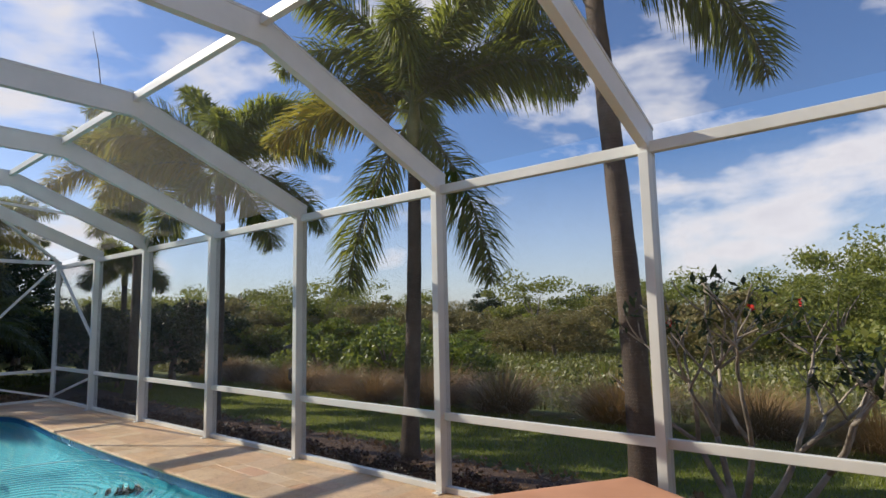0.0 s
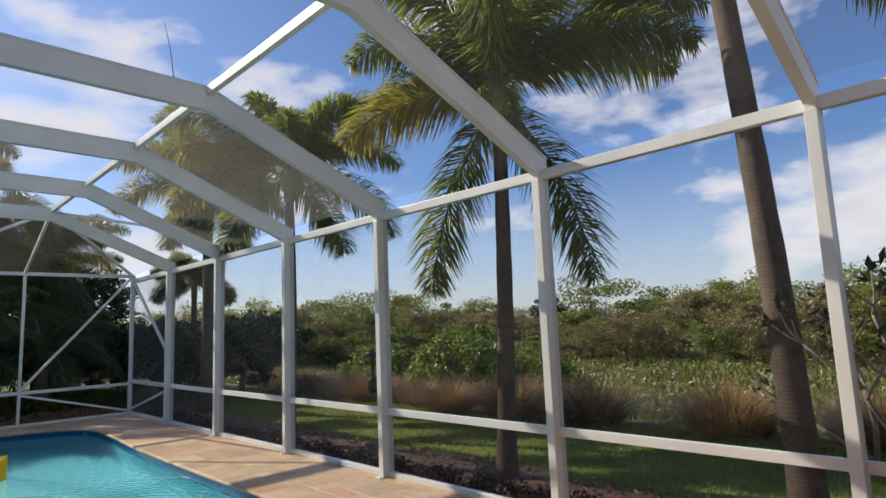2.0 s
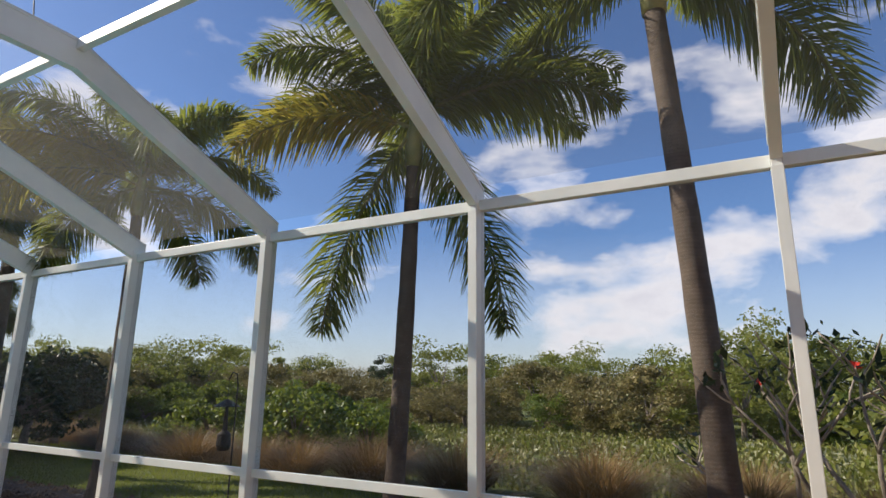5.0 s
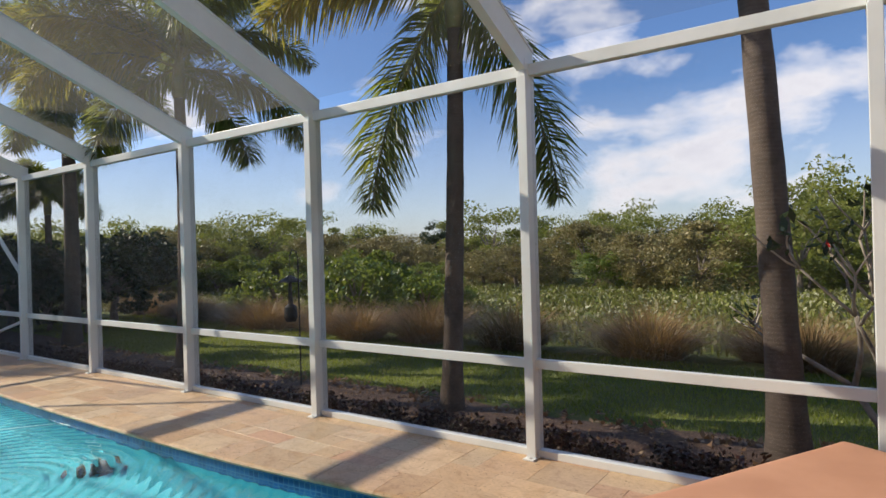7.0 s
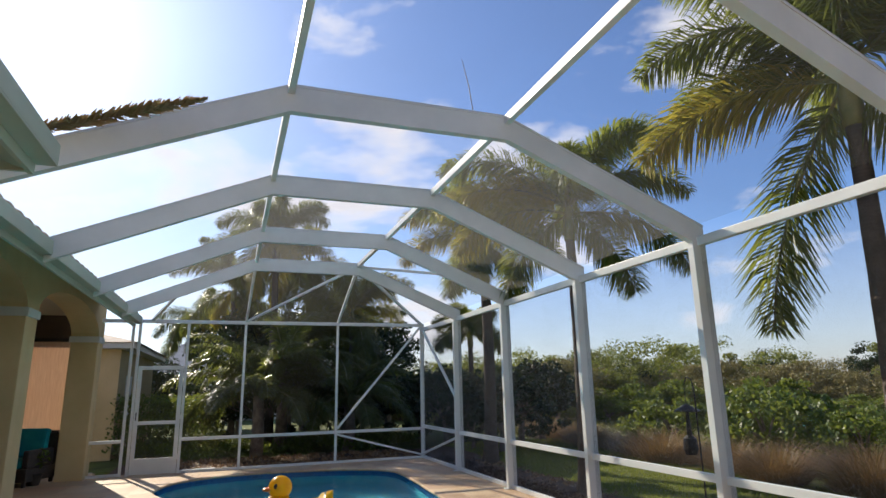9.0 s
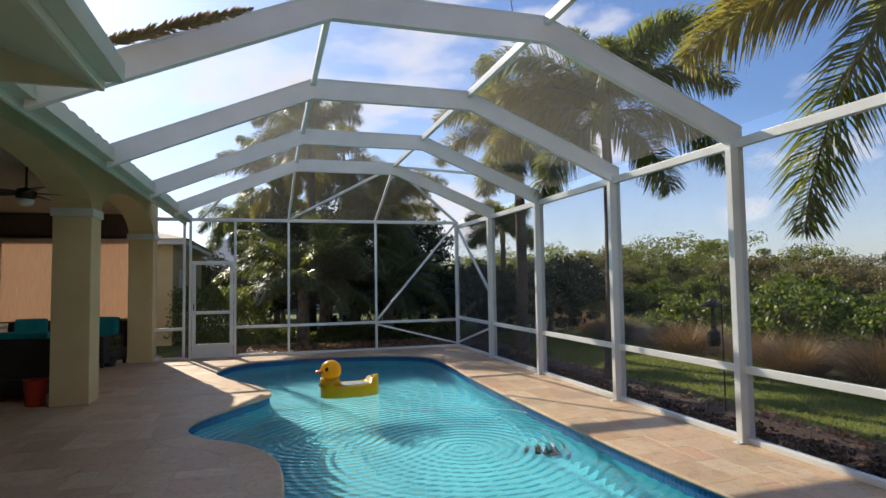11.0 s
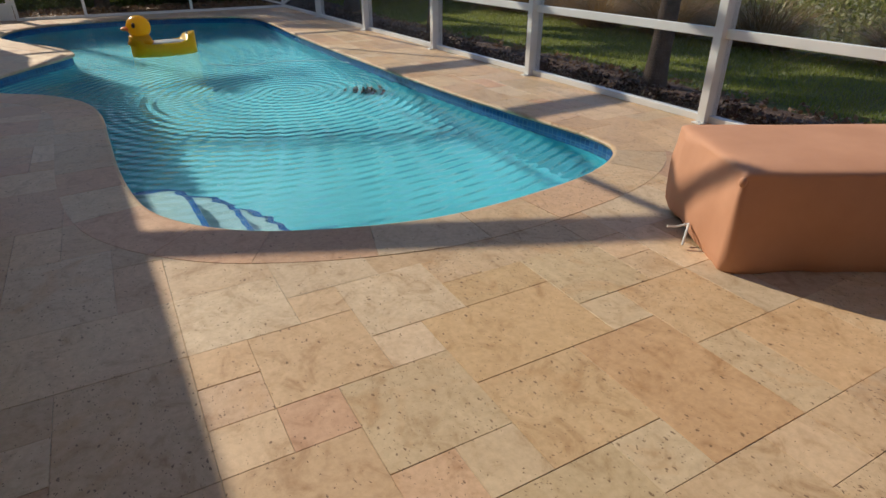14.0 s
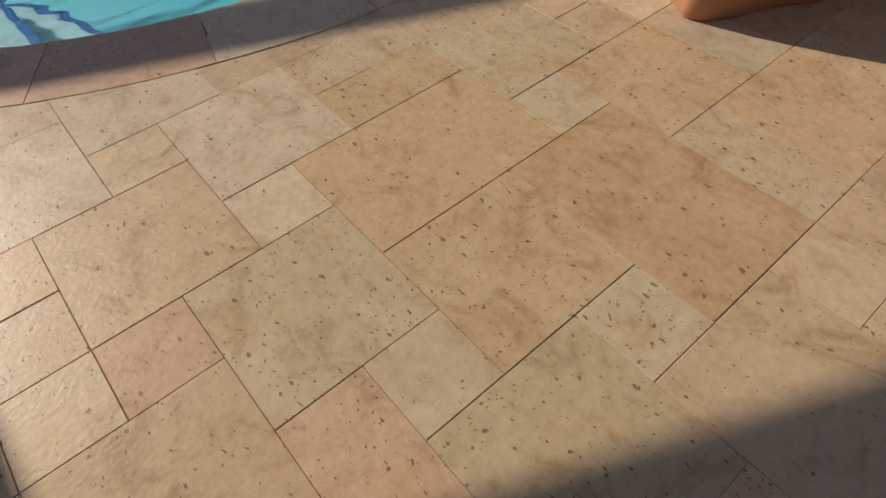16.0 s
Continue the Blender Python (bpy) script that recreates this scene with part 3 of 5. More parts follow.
for x in (-0.77, -1.66, -1.78):
    part("door_post", box((x - 0.025, END_Y - 0.03, 0), (x + 0.025, END_Y + 0.03, TOPZ - 0.035), 0.005), M["white"], cage)
part("end_top_rail", box((-2.36, END_Y - 0.03, TOPZ - 0.035), (WALL_X - 0.04, END_Y + 0.03, TOPZ + 0.035), 0.005), M["white"], cage)
for a, b in ((-2.36, -1.81), (-0.745, BEND_L - 0.095), (BEND_L - 0.045, BEND_R - 0.005), (BEND_R + 0.045, WALL_X - 0.04)):
    part("end_chair_rail", box((a, END_Y - 0.02, 0.60), (b, END_Y + 0.02, 0.66), 0.004), M["white"], cage)
    part("end_base_rail", box((a, END_Y - 0.02, 0.0), (b, END_Y + 0.02, 0.05), 0.004), M["white"], cage)
BR, BL, CT = (BEND_R, yA + 0.03, RIDGE - 0.06), (BEND_L, yA + 0.03, RIDGE - 0.06), (WALL_X, END_Y, TOPZ + 0.01)
for name, a, b, w in (("hip_purlin", BR, (BEND_R + 0.02, END_Y, TOPZ + 0.02), 0.055), ("hip_purlin", BL, (BEND_L - 0.07, END_Y, TOPZ + 0.02), 0.055),
                      ("hip_rafter", BR, CT, 0.05), ("roof_brace", BR, (BEND_L - 0.05, END_Y, TOPZ + 0.03), 0.045),
                      ("roof_brace", (-0.75, yA + 0.03, beam_z(-0.75) - 0.1), (-1.45, END_Y, TOPZ + 0.03), 0.045),
                      ("roof_brace", (BEND_R + 0.05, yA - 0.03, RIDGE - 0.08), (3.45, 9.57, beam_z(3.45) - 0.08), 0.045),
                      ("wall_brace", (WALL_X - 0.05, END_Y, TOPZ - 0.05), (BEND_R + 0.05, END_Y, 0.70), 0.045),
                      ("wall_brace", (BEND_R + 0.05, END_Y, 0.58), (WALL_X - 0.05, END_Y, 0.08), 0.04),
                      ("wall_brace", (WALL_X, END_Y - 0.05, TOPZ - 0.1), (WALL_X, yA + 0.04, 1.25), 0.05),
                      ("wall_brace", (WALL_X, yA + 0.04, 0.60), (WALL_X, END_Y - 0.05, 0.10), 0.04)):
    part(name, bar(a, b, 0.045, w), M["white"], cage)


def screen_sheet(*corners):
    bm = bmesh.new()
    bm.faces.new([bm.verts.new(c) for c in corners])
    return bm


for a, b in zip(ends, ends[1:]):
    part("side_screen", screen_sheet((WALL_X + 0.01, a, 0.03), (WALL_X + 0.01, b, 0.03), (WALL_X + 0.01, b, EAVE - 0.03), (WALL_X + 0.01, a, EAVE - 0.03)), M["screen"], cage)
    if b < END_Y:
        lx = left_end(b)
        for x0, x1 in ((lx, BEND_L), (BEND_L, BEND_R), (BEND_R, WALL_X + 0.02)):
            # panels past y = 5 take the material with the haze in it
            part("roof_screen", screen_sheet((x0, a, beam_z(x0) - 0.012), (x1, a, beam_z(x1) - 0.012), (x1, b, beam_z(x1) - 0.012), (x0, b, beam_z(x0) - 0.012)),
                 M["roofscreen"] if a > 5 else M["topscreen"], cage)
part("wire_stub", tube([(1.95, 5.25, RIDGE - 0.01), (1.92, 5.26, RIDGE + 0.25), (1.87, 5.28, RIDGE + 0.52)], [0.005, 0.004, 0.002], 6), M["dark"], cage, "thin dark wire standing on a roof beam")

# the upright wires of the side screens: thin, but with depth, so that slanting light is held back
wv, wf = [], []
for i in range(round((END_Y - POSTS_Y[0]) / 0.004)):
    y = POSTS_Y[0] + 0.004 * (i + 0.5)
    k0 = len(wv)
    wv += [(WALL_X + 0.0112, y, 0.04), (WALL_X + 0.0116, y, 0.04), (WALL_X + 0.0116, y, EAVE - 0.05), (WALL_X + 0.0112, y, EAVE - 0.05)]
    wf.append((k0, k0 + 1, k0 + 2, k0 + 3))
tagged(quads("screen_wires", wv, wf, M["wire"], cage), "fine dark upright wires of the side screens", kind="stuff")
part("end_screen", screen_sheet((-2.36, END_Y, 0.03), (WALL_X, END_Y, 0.03), (WALL_X, END_Y, TOPZ), (-2.36, END_Y, TOPZ)), M["screen"], cage)
zr = RIDGE - 0.02
part("roof_screen", screen_sheet((BEND_L, yA, zr), (BEND_R, yA, zr), (BEND_R + 0.02, END_Y, TOPZ + 0.03), (BEND_L - 0.07, END_Y, TOPZ + 0.03)), M["topscreen"], cage)
part("roof_screen", screen_sheet((BEND_R, yA, zr), (WALL_X, yA, 3.0), (WALL_X, END_Y, TOPZ + 0.03), (BEND_R + 0.02, END_Y, TOPZ + 0.03)), M["topscreen"], cage)
part("roof_screen", screen_sheet((-1.62, yA, beam_z(-1.62)), (BEND_L, yA, zr), (BEND_L - 0.07, END_Y, TOPZ + 0.03), (-1.5, END_Y, TOPZ + 0.03)), M["topscreen"], cage)

# the screen door in the end wall
door = thing("screen_door", (-1.625, END_Y - 0.005, 0.015), "white aluminium screen door with a kick plate, closed", "door")
DW, DH = 0.82, 2.03
for x in (0.0, DW - 0.075):
    part("stile", box((x, -0.02, 0), (x + 0.075, 0.02, DH), 0.004), M["white"], door)
part("top_rail", box((0.075, -0.018, DH - 0.075), (DW - 0.075, 0.018, DH), 0.004), M["white"], door)
part("middle_rail", box((0.075, -0.018, 0.91), (DW - 0.075, 0.018, 0.975), 0.004), M["white"], door)
part("kick_plate", box((0.075, -0.014, 0.0), (DW - 0.075, 0.014, 0.29), 0.004), M["white"], door)
part("door_handle", tube([(0.04, -0.03, 1.0), (0.04, -0.06, 1.02), (0.04, -0.06, 1.12), (0.04, -0.03, 1.14)], 0.009, 8), M["dark"], door, "small dark pull handle")
for z in (0.25, 1.0, 1.8):
    part("hinge", box((DW, -0.03, z), (DW + 0.012, 0.0, z + 0.09), 0.002), M["white"], door)

# ---- house ----
house = thing("house", (0, 0, 0), "yellow stucco house with an arcaded covered patio", "house", kind="structure")
COLX0, COLX1 = -2.80, -2.34
SPRING = 2.60


def arcade(y0, y1, centre, half, rise, top):
    """A wall with one arched opening, cut through its full thickness."""
    pts = [(y0, SPRING)]
    if centre - half > y0 + 1e-3:
        pts.append((centre - half, SPRING))
    for q in range(1, 24):
        a = math.pi * (1 - q / 24)
        pts.append((centre + half * math.cos(a), SPRING + rise * math.sin(a)))
    if centre + half < y1 - 1e-3:
        pts.append((centre + half, SPRING))
    pts.append((y1, SPRING))
    bm = bmesh.new()
    rows = [[[bm.verts.new((x, y, z)) for y, z in pts], [bm.verts.new((x, y, top)) for y, _ in pts]] for x in (COLX0, COLX1)]
    n = len(pts)
    for i in range(n - 1):
        for low, up in rows:
            bm.faces.new((low[i], low[i + 1], up[i + 1], up[i]))
        bm.faces.new((rows[0][0][i], rows[0][0][i + 1], rows[1][0][i + 1], rows[1][0][i]))
    bmesh.ops.recalc_face_normals(bm, faces=bm.faces)
    return bm


part("arcade_wall", arcade(4.62, 9.73, 7.34, 2.16, 0.47, 3.32), M["stucco"], house)
part("arcade_wall", arcade(9.73, 14.28, 11.88, 1.92, 0.47, 3.32), M["stucco"], house)
for y0, y1 in ((9.50, 9.96), (13.80, 14.26)):
    col = part("column", box((COLX0, y0, 0.0), (COLX1, y1, SPRING - 0.11), 0.012), M["stucco"], house, "square yellow stucco column")
    part("capital", box((COLX0 - 0.025, y0 - 0.025, SPRING - 0.11), (COLX1 + 0.025, y1 + 0.025, SPRING), 0.012), M["trimgrey"], col, "pale grey painted band at the column's head")
part("wing_wall", box((-8.0, -5.6, -0.1), (-1.62, 4.62, 3.02), 0.01), M["stucco"], house)
part("pier", box((COLX0, 4.622, 0), (COLX1, 5.18, SPRING), 0.01), M["stucco"], house)
part("patio_back_wall", box((-6.4, 4.622, 0), (-6.2, 15.0, 3.3), 0.0), M["stucco"], house)
# wall above the roller shade, its shadow put into the colour
part("patio_end_wall", box((-6.2, 14.76, 2.62), (COLX0, 14.98, 3.3), 0.0), M["wallshade"], house, "end wall over the roller shade, coloured dark brown for the gloom there")
part("patio_end_pier", box((-6.2, 14.76, 0.0), (-5.42, 14.98, 2.62), 0.01), M["stucco"], house)
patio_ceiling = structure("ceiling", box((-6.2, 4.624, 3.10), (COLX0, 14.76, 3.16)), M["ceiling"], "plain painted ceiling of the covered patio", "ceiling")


def eave(y0, y1, xin, zin, xout, zout, name):
    """Sloping soffit, fascia with a gutter, and the roof over it."""
    bm = bmesh.new()
    for prof in ([(xin, zin), (xout, zout), (xout, zout + 0.02), (xin, zin + 0.02)],):
        rows = [[bm.verts.new((x, y, z)) for x, z in prof] for y in (y0, y1)]
        for j in range(4):
            bm.faces.new((rows[0][j], rows[0][(j + 1) % 4], rows[1][(j + 1) % 4], rows[1][j]))
        bm.faces.new(rows[0])
        bm.faces.new(rows[1][::-1])
    bmesh.ops.recalc_face_normals(bm, faces=bm.faces)
    part("soffit", bm, M["soffit"], house, "pale green painted soffit")
    bm = box((xout, y0, zout - 0.02), (xout + 0.03, y1, zout + 0.20), 0.004)
    add_box(bm, (xout + 0.03, y0, zout + 0.04), (xout + 0.14, y1, zout + 0.055), 0.004)
    add_box(bm, (xout + 0.128, y0, zout + 0.055), (xout + 0.14, y1, zout + 0.17), 0.004)
    part("gutter", bm, M["soffit"], house, "pale green gutter on the eave board")
    roof = part("roof", bar(((xout + xin - 4) / 2 + 0.0, y0 - 0.05, zout + 0.24 + (xout - xin + 4) * 0.24), ((xout + xin - 4) / 2, y1 + 0.05, zout + 0.24 + (xout - xin + 4) * 0.24), 0.02, 0.02),
                M["rooftile"], house)
    bm = bmesh.new()
    n = round((y1 - y0) / 0.25)
    for i in range(n):
        ya = y0 + (i + 0.5) * (y1 - y0) / n
        r0, r1 = [], []
        for q in range(7):
            a = math.pi * q / 6
            dy, dz = 0.135 * math.cos(a), 0.055 * math.sin(a)
            r0.append(bm.verts.new((xout + 0.06, ya + dy, zout + 0.205 + dz)))
            r1.append(bm.verts.new((xin - 4.0, ya + dy, zout + 0.205 + dz + (xout + 0.06 - xin + 4.0) * 0.46)))
        for q in range(6):
            bm.faces.new((r0[q], r0[q + 1], r1[q + 1], r1[q]))
        bm.faces.new(r0[::-1])
    part("roof_tiles", bm, M["rooftile"], house, "barrel roof tiles along the eave")


eave(4.68, 13.5, COLX1, 3.30, -1.71, 2.78, "main")
eave(-1.28, 4.66, -1.62, 2.98, -1.05, 2.76, "wing")
part("wing_eave_end", box((-2.0, 4.663, 2.76), (-1.05, 4.69, 2.98), 0.004), M["soffit"], house)

# invented porch, never in view: closes the place behind and blocks sky light
structure("unseen_porch_ceiling", box((-1.62, -5.5, 2.70), (4.60, -1.30, 2.76)), M["ceiling"], "plain ceiling of an unseen porch added to block sky light", "ceiling")
structure("unseen_wall_rear", box((-1.62, -5.60, -0.1), (4.72, -5.50, 2.95)), M["stucco"], "plain stucco rear wall of the unseen added porch", "wall")
structure("unseen_wall_side", box((4.60, -5.50, -0.1), (4.72, -1.30, 2.95)), M["stucco"], "plain stucco side wall of the unseen added porch", "wall")
structure("unseen_porch_beam", box((-1.62, -1.50, 2.52), (4.60, -1.30, 2.695)), M["stucco"], "plain stucco beam over the opening of the unseen added porch", "beam")
structure("unseen_porch_roof", bar((1.4, -1.10, 2.95), (1.4, -5.7, 4.65), 6.4, 0.12), M["rooftile"], "plain tiled roof of the unseen porch added to block sky light", "roof")

# patio end: shade over a screened opening
blind = thing("sun_shade", (-4.16, 14.72, 0.84), "peach woven roller shade lowered over the patio opening", "shade")
part("fabric", box((-1.28, 0, 0), (1.28, 0.008, 1.74)), M["shade"], blind)
part("roller", tube([(-1.28, 0.0, 1.76), (1.28, 0.0, 1.76)], 0.035, 12), M["dark"], blind)
part("hem_bar", tube([(-1.28, 0.0, 0.0), (1.28, 0.0, 0.0)], 0.016, 8), M["dark"], blind)
part("patio_rail", box((-5.42, 14.78, 0.70), (COLX0, 14.83, 0.77), 0.004), M["white"], cage)
part("patio_screen", screen_sheet((-5.42, 14.81, 0), (COLX0, 14.81, 0), (COLX0, 14.81, 2.62), (-5.42, 14.81, 2.62)), M["screen"], cage)

# ---- covered patio furniture ----
fan = thing("ceiling_fan", (-3.05, 9.35, 2.74), "dark ceiling fan with a frosted lamp bowl", "fan")
part("rod", tube([(0, 0, 0.02), (0, 0, 0.36)], 0.014, 8), M["dark"], fan)
part("motor", lathe([(0.03, 0.09), (0.10, 0.07), (0.12, 0.02), (0.11, -0.04), (0.06, -0.06)], 20), M["dark"], fan)
part("lamp_bowl", lathe([(0.085, -0.06), (0.09, -0.09), (0.07, -0.13), (0.02, -0.15)], 20), M["globe"], fan, "frosted glass bowl")
for i in range(5):
    part("blade", box((0.12, -0.06, 0.015), (0.62, 0.06, 0.024), 0.003, pose(0, 0, 0, 10, 0, 72 * i + 14)), M["dark"], fan)


def wicker_chair(place, label, wide=0.78, deep=0.78, back=0.86):
    c = thing("wicker_armchair" if wide < 1.2 else "wicker_sofa", place, label, "chair" if wide < 1.2 else "sofa", "patio seating")
    w, d = wide / 2, deep / 2
    part("seat_base", box((-w, -d, 0.08), (w, d, 0.30), 0.02), M["wicker"], c)
    part("back_panel", box((-w, d - 0.10, 0.30), (w, d, back), 0.03), M["wicker"], c)
    for s in (-1, 1):
        part("arm", box((s * w - 0.10 * (s > 0), -d, 0.30), (s * w + 0.10 * (s < 0), d - 0.10, 0.60), 0.03), M["wicker"], c)
        for y in (-d + 0.04, d - 0.04):
            part("leg", box((s * (w - 0.05) - 0.025, y - 0.025, 0), (s * (w - 0.05) + 0.025, y + 0.025, 0.08), 0.004), M["wicker"], c)
    part("seat_cushion", box((-w + 0.11, -d + 0.01, 0.30), (w - 0.11, d - 0.11, 0.44), 0.045), M["teal"], c, "teal seat cushion")
    n = 1 if wide < 1.2 else 2
    for i in range(n):
        x0 = -w + 0.11 + i * (wide - 0.22) / n
        bm = box((x0 + 0.01, -0.07, 0), (x0 + (wide - 0.22) / n - 0.01, 0.07, 0.50), 0.05)
        bmesh.ops.transform(bm, matrix=pose(0, d - 0.19, 0.44, -10, 0, 0), verts=bm.verts)
        part("back_cushion", bm, M["teal"], c, "plump teal back cushion")
    return c


wicker_chair(pose(-3.72, 10.55, 0, 0, 0, 180), "dark wicker sofa with teal cushions, its back to the pool deck", 1.6, 0.82, 0.84)
wicker_chair(pose(-3.32, 13.75, 0, 0, 0, -20), "dark wicker armchair with teal cushions beside the column")
wicker_chair(pose(-4.5, 13.8, 0, 0, 0, 10), "dark wicker armchair with teal cushions below the shade")
cabinet = thing("grill_cart", (-2.72, 5.75, 0), "dark grill cart standing at the patio's inner wall", "grill")
part("body", box((-0.30, -0.28, 0.10), (0.30, 0.28, 0.86), 0.015), M["dark"], cabinet)
part("hood", box((-0.30, -0.26, 0.86), (0.30, 0.26, 1.12), 0.08), M["dark"], cabinet)
for sx in (-1, 1):
    for sy in (-1, 1):
        part("wheel", tube([(sx * 0.27 - 0.02, sy * 0.22, 0.05), (sx * 0.27 + 0.02, sy * 0.22, 0.05)], 0.05, 14), M["black"], cabinet)
bucket = thing("bucket", (-3.02, 9.72, 0), "red plastic bucket on the pavers beside the column", "bucket")
part("pail", lathe([(0.10, 0.0), (0.115, 0.01), (0.145, 0.33), (0.152, 0.34), (0.142, 0.34), (0.11, 0.03)], 24), M["red"], bucket, smooth=True)
part("bail", tube([(0.15 * math.cos(a), 0.02, 0.33 - 0.10 * math.sin(a)) for a in [math.pi * q / 10 for q in range(11)]], 0.005, 6), M["dark"], bucket)

# ---- covered lounger set on the deck ----
U_, V_ = Vector((0.864, -0.504, 0)), Vector((0.504, 0.864, 0))
cov = thing("furniture_cover", (0, 0, 0), "salmon canvas cover drawn tight over low outdoor furniture", "cover")
base = Vector((2.185, 1.40, 0))
LONG, WIDE = 1.76, 0.74


def cover_ring(inset, z, radius):
    """A rounded oblong, shrunk by the inset, as lengths along and across the cover."""
    lo_u, hi_u, lo_v, hi_v = inset, LONG - inset, inset, WIDE - inset
    radius = max(0.004, min(radius, (hi_v - lo_v) / 2 - 0.002))
    out = []
    for cu, cv, a0, n_ in ((hi_u - radius, lo_v + radius, -90, 14), (hi_u - radius, hi_v - radius, 0, 40), (lo_u + radius, hi_v - radius, 90, 14), (lo_u + radius, lo_v + radius, 180, 40)):
        arc = [(cu + radius * math.cos(radians(a0 + 90 * q / 6)), cv + radius * math.sin(radians(a0 + 90 * q / 6))) for q in range(7)]
        out += arc
        along = {-90: (0, 1), 0: (-1, 0), 90: (0, -1), 180: (1, 0)}[a0]
        span = (hi_v - lo_v if along[0] == 0 else hi_u - lo_u) - 2 * radius
        out += [(arc[-1][0] + along[0] * span * q / n_, arc[-1][1] + along[1] * span * q / n_) for q in range(1, n_)]
    return out


bm = bmesh.new()
rings = []
for inset, z, radius in ((0.0, 0.0, 0.05), (-0.006, 0.012, 0.05), (-0.012, 0.06, 0.05), (-0.016, 0.13, 0.045), (-0.015, 0.21, 0.04), (-0.010, 0.29, 0.034), (-0.004, 0.36, 0.03),
                         (0.002, 0.41, 0.026), (0.005, 0.438, 0.024), (0.010, 0.452, 0.022), (0.020, 0.461, 0.02), (0.045, 0.466, 0.02), (0.11, 0.470, 0.02), (0.20, 0.471, 0.02), (0.30, 0.471, 0.02)):
    ring = []
    for a, b in cover_ring(inset, z, radius):
        away = Vector((a / LONG * 2 - 1, b / WIDE * 2 - 1, 0))
        push = (noise.noise(Vector((a * 4.5, b * 4.5, z * 2.5))) * 0.016 + noise.noise(Vector((a * 15 + z * 5, b * 15, z * 5 + 7))) * 0.006) * (z < 0.45)
        end_ = max(0.0, 1 - a / 0.12)
        rise = 0.030 * end_ * (z < 0.03) * min(1, max(0, (b - 0.18) / 0.2))
        p = base + U_ * (a + push * away.x * 1.3) + V_ * (b + push * away.y * 1.3)
        ring.append(bm.verts.new((p.x, p.y, z + rise + 0.004 * noise.noise(Vector((a * 3, b * 3, 3))) * (0.40 < z < 0.4702))))
    rings.append(ring)
for a, b in zip(rings, rings[1:]):
    for j in range(len(a)):
        bm.faces.new((a[j], a[(j + 1) % len(a)], b[(j + 1) % len(a)], b[j]))
bm.faces.new(rings[-1])
bmesh.ops.recalc_face_normals(bm, faces=bm.faces)
part("canvas", bm, M["cover"], cov, smooth=True)
kn = base - U_ * 0.012 - V_ * 0.012
part("corner_tuck", ball((kn.x, kn.y, 0.432), (0.018, 0.016, 0.022), None, 10, 8), M["cover"], cov, "gathered tuck at the cover's corner", smooth=True)
for s in (-1, 1):
    q = base + V_ * 0.32 - U_ * 0.035
    part("cord_end", tube([(q.x, q.y, 0.09), (q.x - 0.05, q.y + 0.03 * s, 0.075), (q.x - 0.09, q.y + 0.05 * s, 0.05 + 0.03 * s)], 0.006, 6), M["cord"], cov, "white tie cord")

# ---- inflatable duck ----
duck = thing("duck_float", pose(1.08, 9.50, -0.15, 0, 0, 4), "yellow inflatable duck float with an orange beak on the water", "pool toy")
bm = bmesh.new()
rows = []
for i in range(33):
    u = i / 32
    x = -0.43 + 0.86 * u
    half = 0.25 * math.sqrt(max(0.0, 1 - (abs(2 * u - 1)) ** 3.0)) + 0.012
    rise = 0.27 + 0.06 * max(0, (u - 0.66) / 0.34) ** 1.3 + 0.05 * max(0, (0.25 - u) / 0.25)
    row = []
    for j in range(24):
        a = 6.2832 * j / 24
        cx, cz = math.cos(a), math.sin(a)
        dip = 0.09 * max(0, cz) ** 3 * (0.18 < u < 0.84)
        row.append(bm.verts.new((x, half * math.copysign(abs(cx) ** 0.8, cx), rise * 0.5 + rise * 0.5 * math.copysign(abs(cz) ** 0.75, cz) - dip)))
    rows.append(row)
for a, b in zip(rows, rows[1:]):
    for j in range(24):
        bm.faces.new((a[j], a[(j + 1) % 24], b[(j + 1) % 24], b[j]))
bm.faces.new(rows[0])
bm.faces.new(rows[-1][::-1])
bmesh.ops.recalc_face_normals(bm, faces=bm.faces)
part("body", bm, M["duck"], duck, smooth=True)
part("seat_panel", ball((0.03, 0, 0.20), (0.27, 0.16, 0.03)), M["seat"], duck, "grey see-through seat panel", smooth=True)
head = part("head", ball((-0.28, 0, 0.42), (0.155, 0.145, 0.15)), M["duck"], duck, smooth=True)
part("neck", lathe([(0.17, 0.20), (0.14, 0.27), (0.12, 0.32)], 20), M["duck"], duck, smooth=True).location = (-0.29, 0, 0)
part("beak", ball((-0.435, 0, 0.405), (0.075, 0.06, 0.03)), M["beak"], head, "orange beak", smooth=True)
for s in (-1, 1):
    part("eye", ball((-0.355, 0.115 * s, 0.45), (0.028, 0.016, 0.034)), M["black"], head, "black printed eye", smooth=True)
part("valve", tube([(0.30, -0.10, 0.30), (0.30, -0.12, 0.33)], 0.012, 8), M["seat"], duck)

# ---- pool cleaner and its hose ----
cleaner = thing("pool_cleaner", (2.92, 6.76, -0.95), "dark suction pool cleaner on the pool floor with a pale hose", "cleaner")
part("head", lathe([(0.16, 0.0), (0.18, 0.03), (0.15, 0.09), (0.07, 0.13), (0.05, 0.18)], 20), M["dark"], cleaner, smooth=True)
hp = [(0, 0, 0.18), (0.06, 0.15, 0.42), (0.14, 0.45, 0.68), (0.12, 0.75, 0.82)]
for q in range(40):
    a = q / 39
    hp.append((0.05 - 1.55 * a, 0.95 + 0.95 * a * a + 0.25 * math.sin(a * 5.0), 0.822))
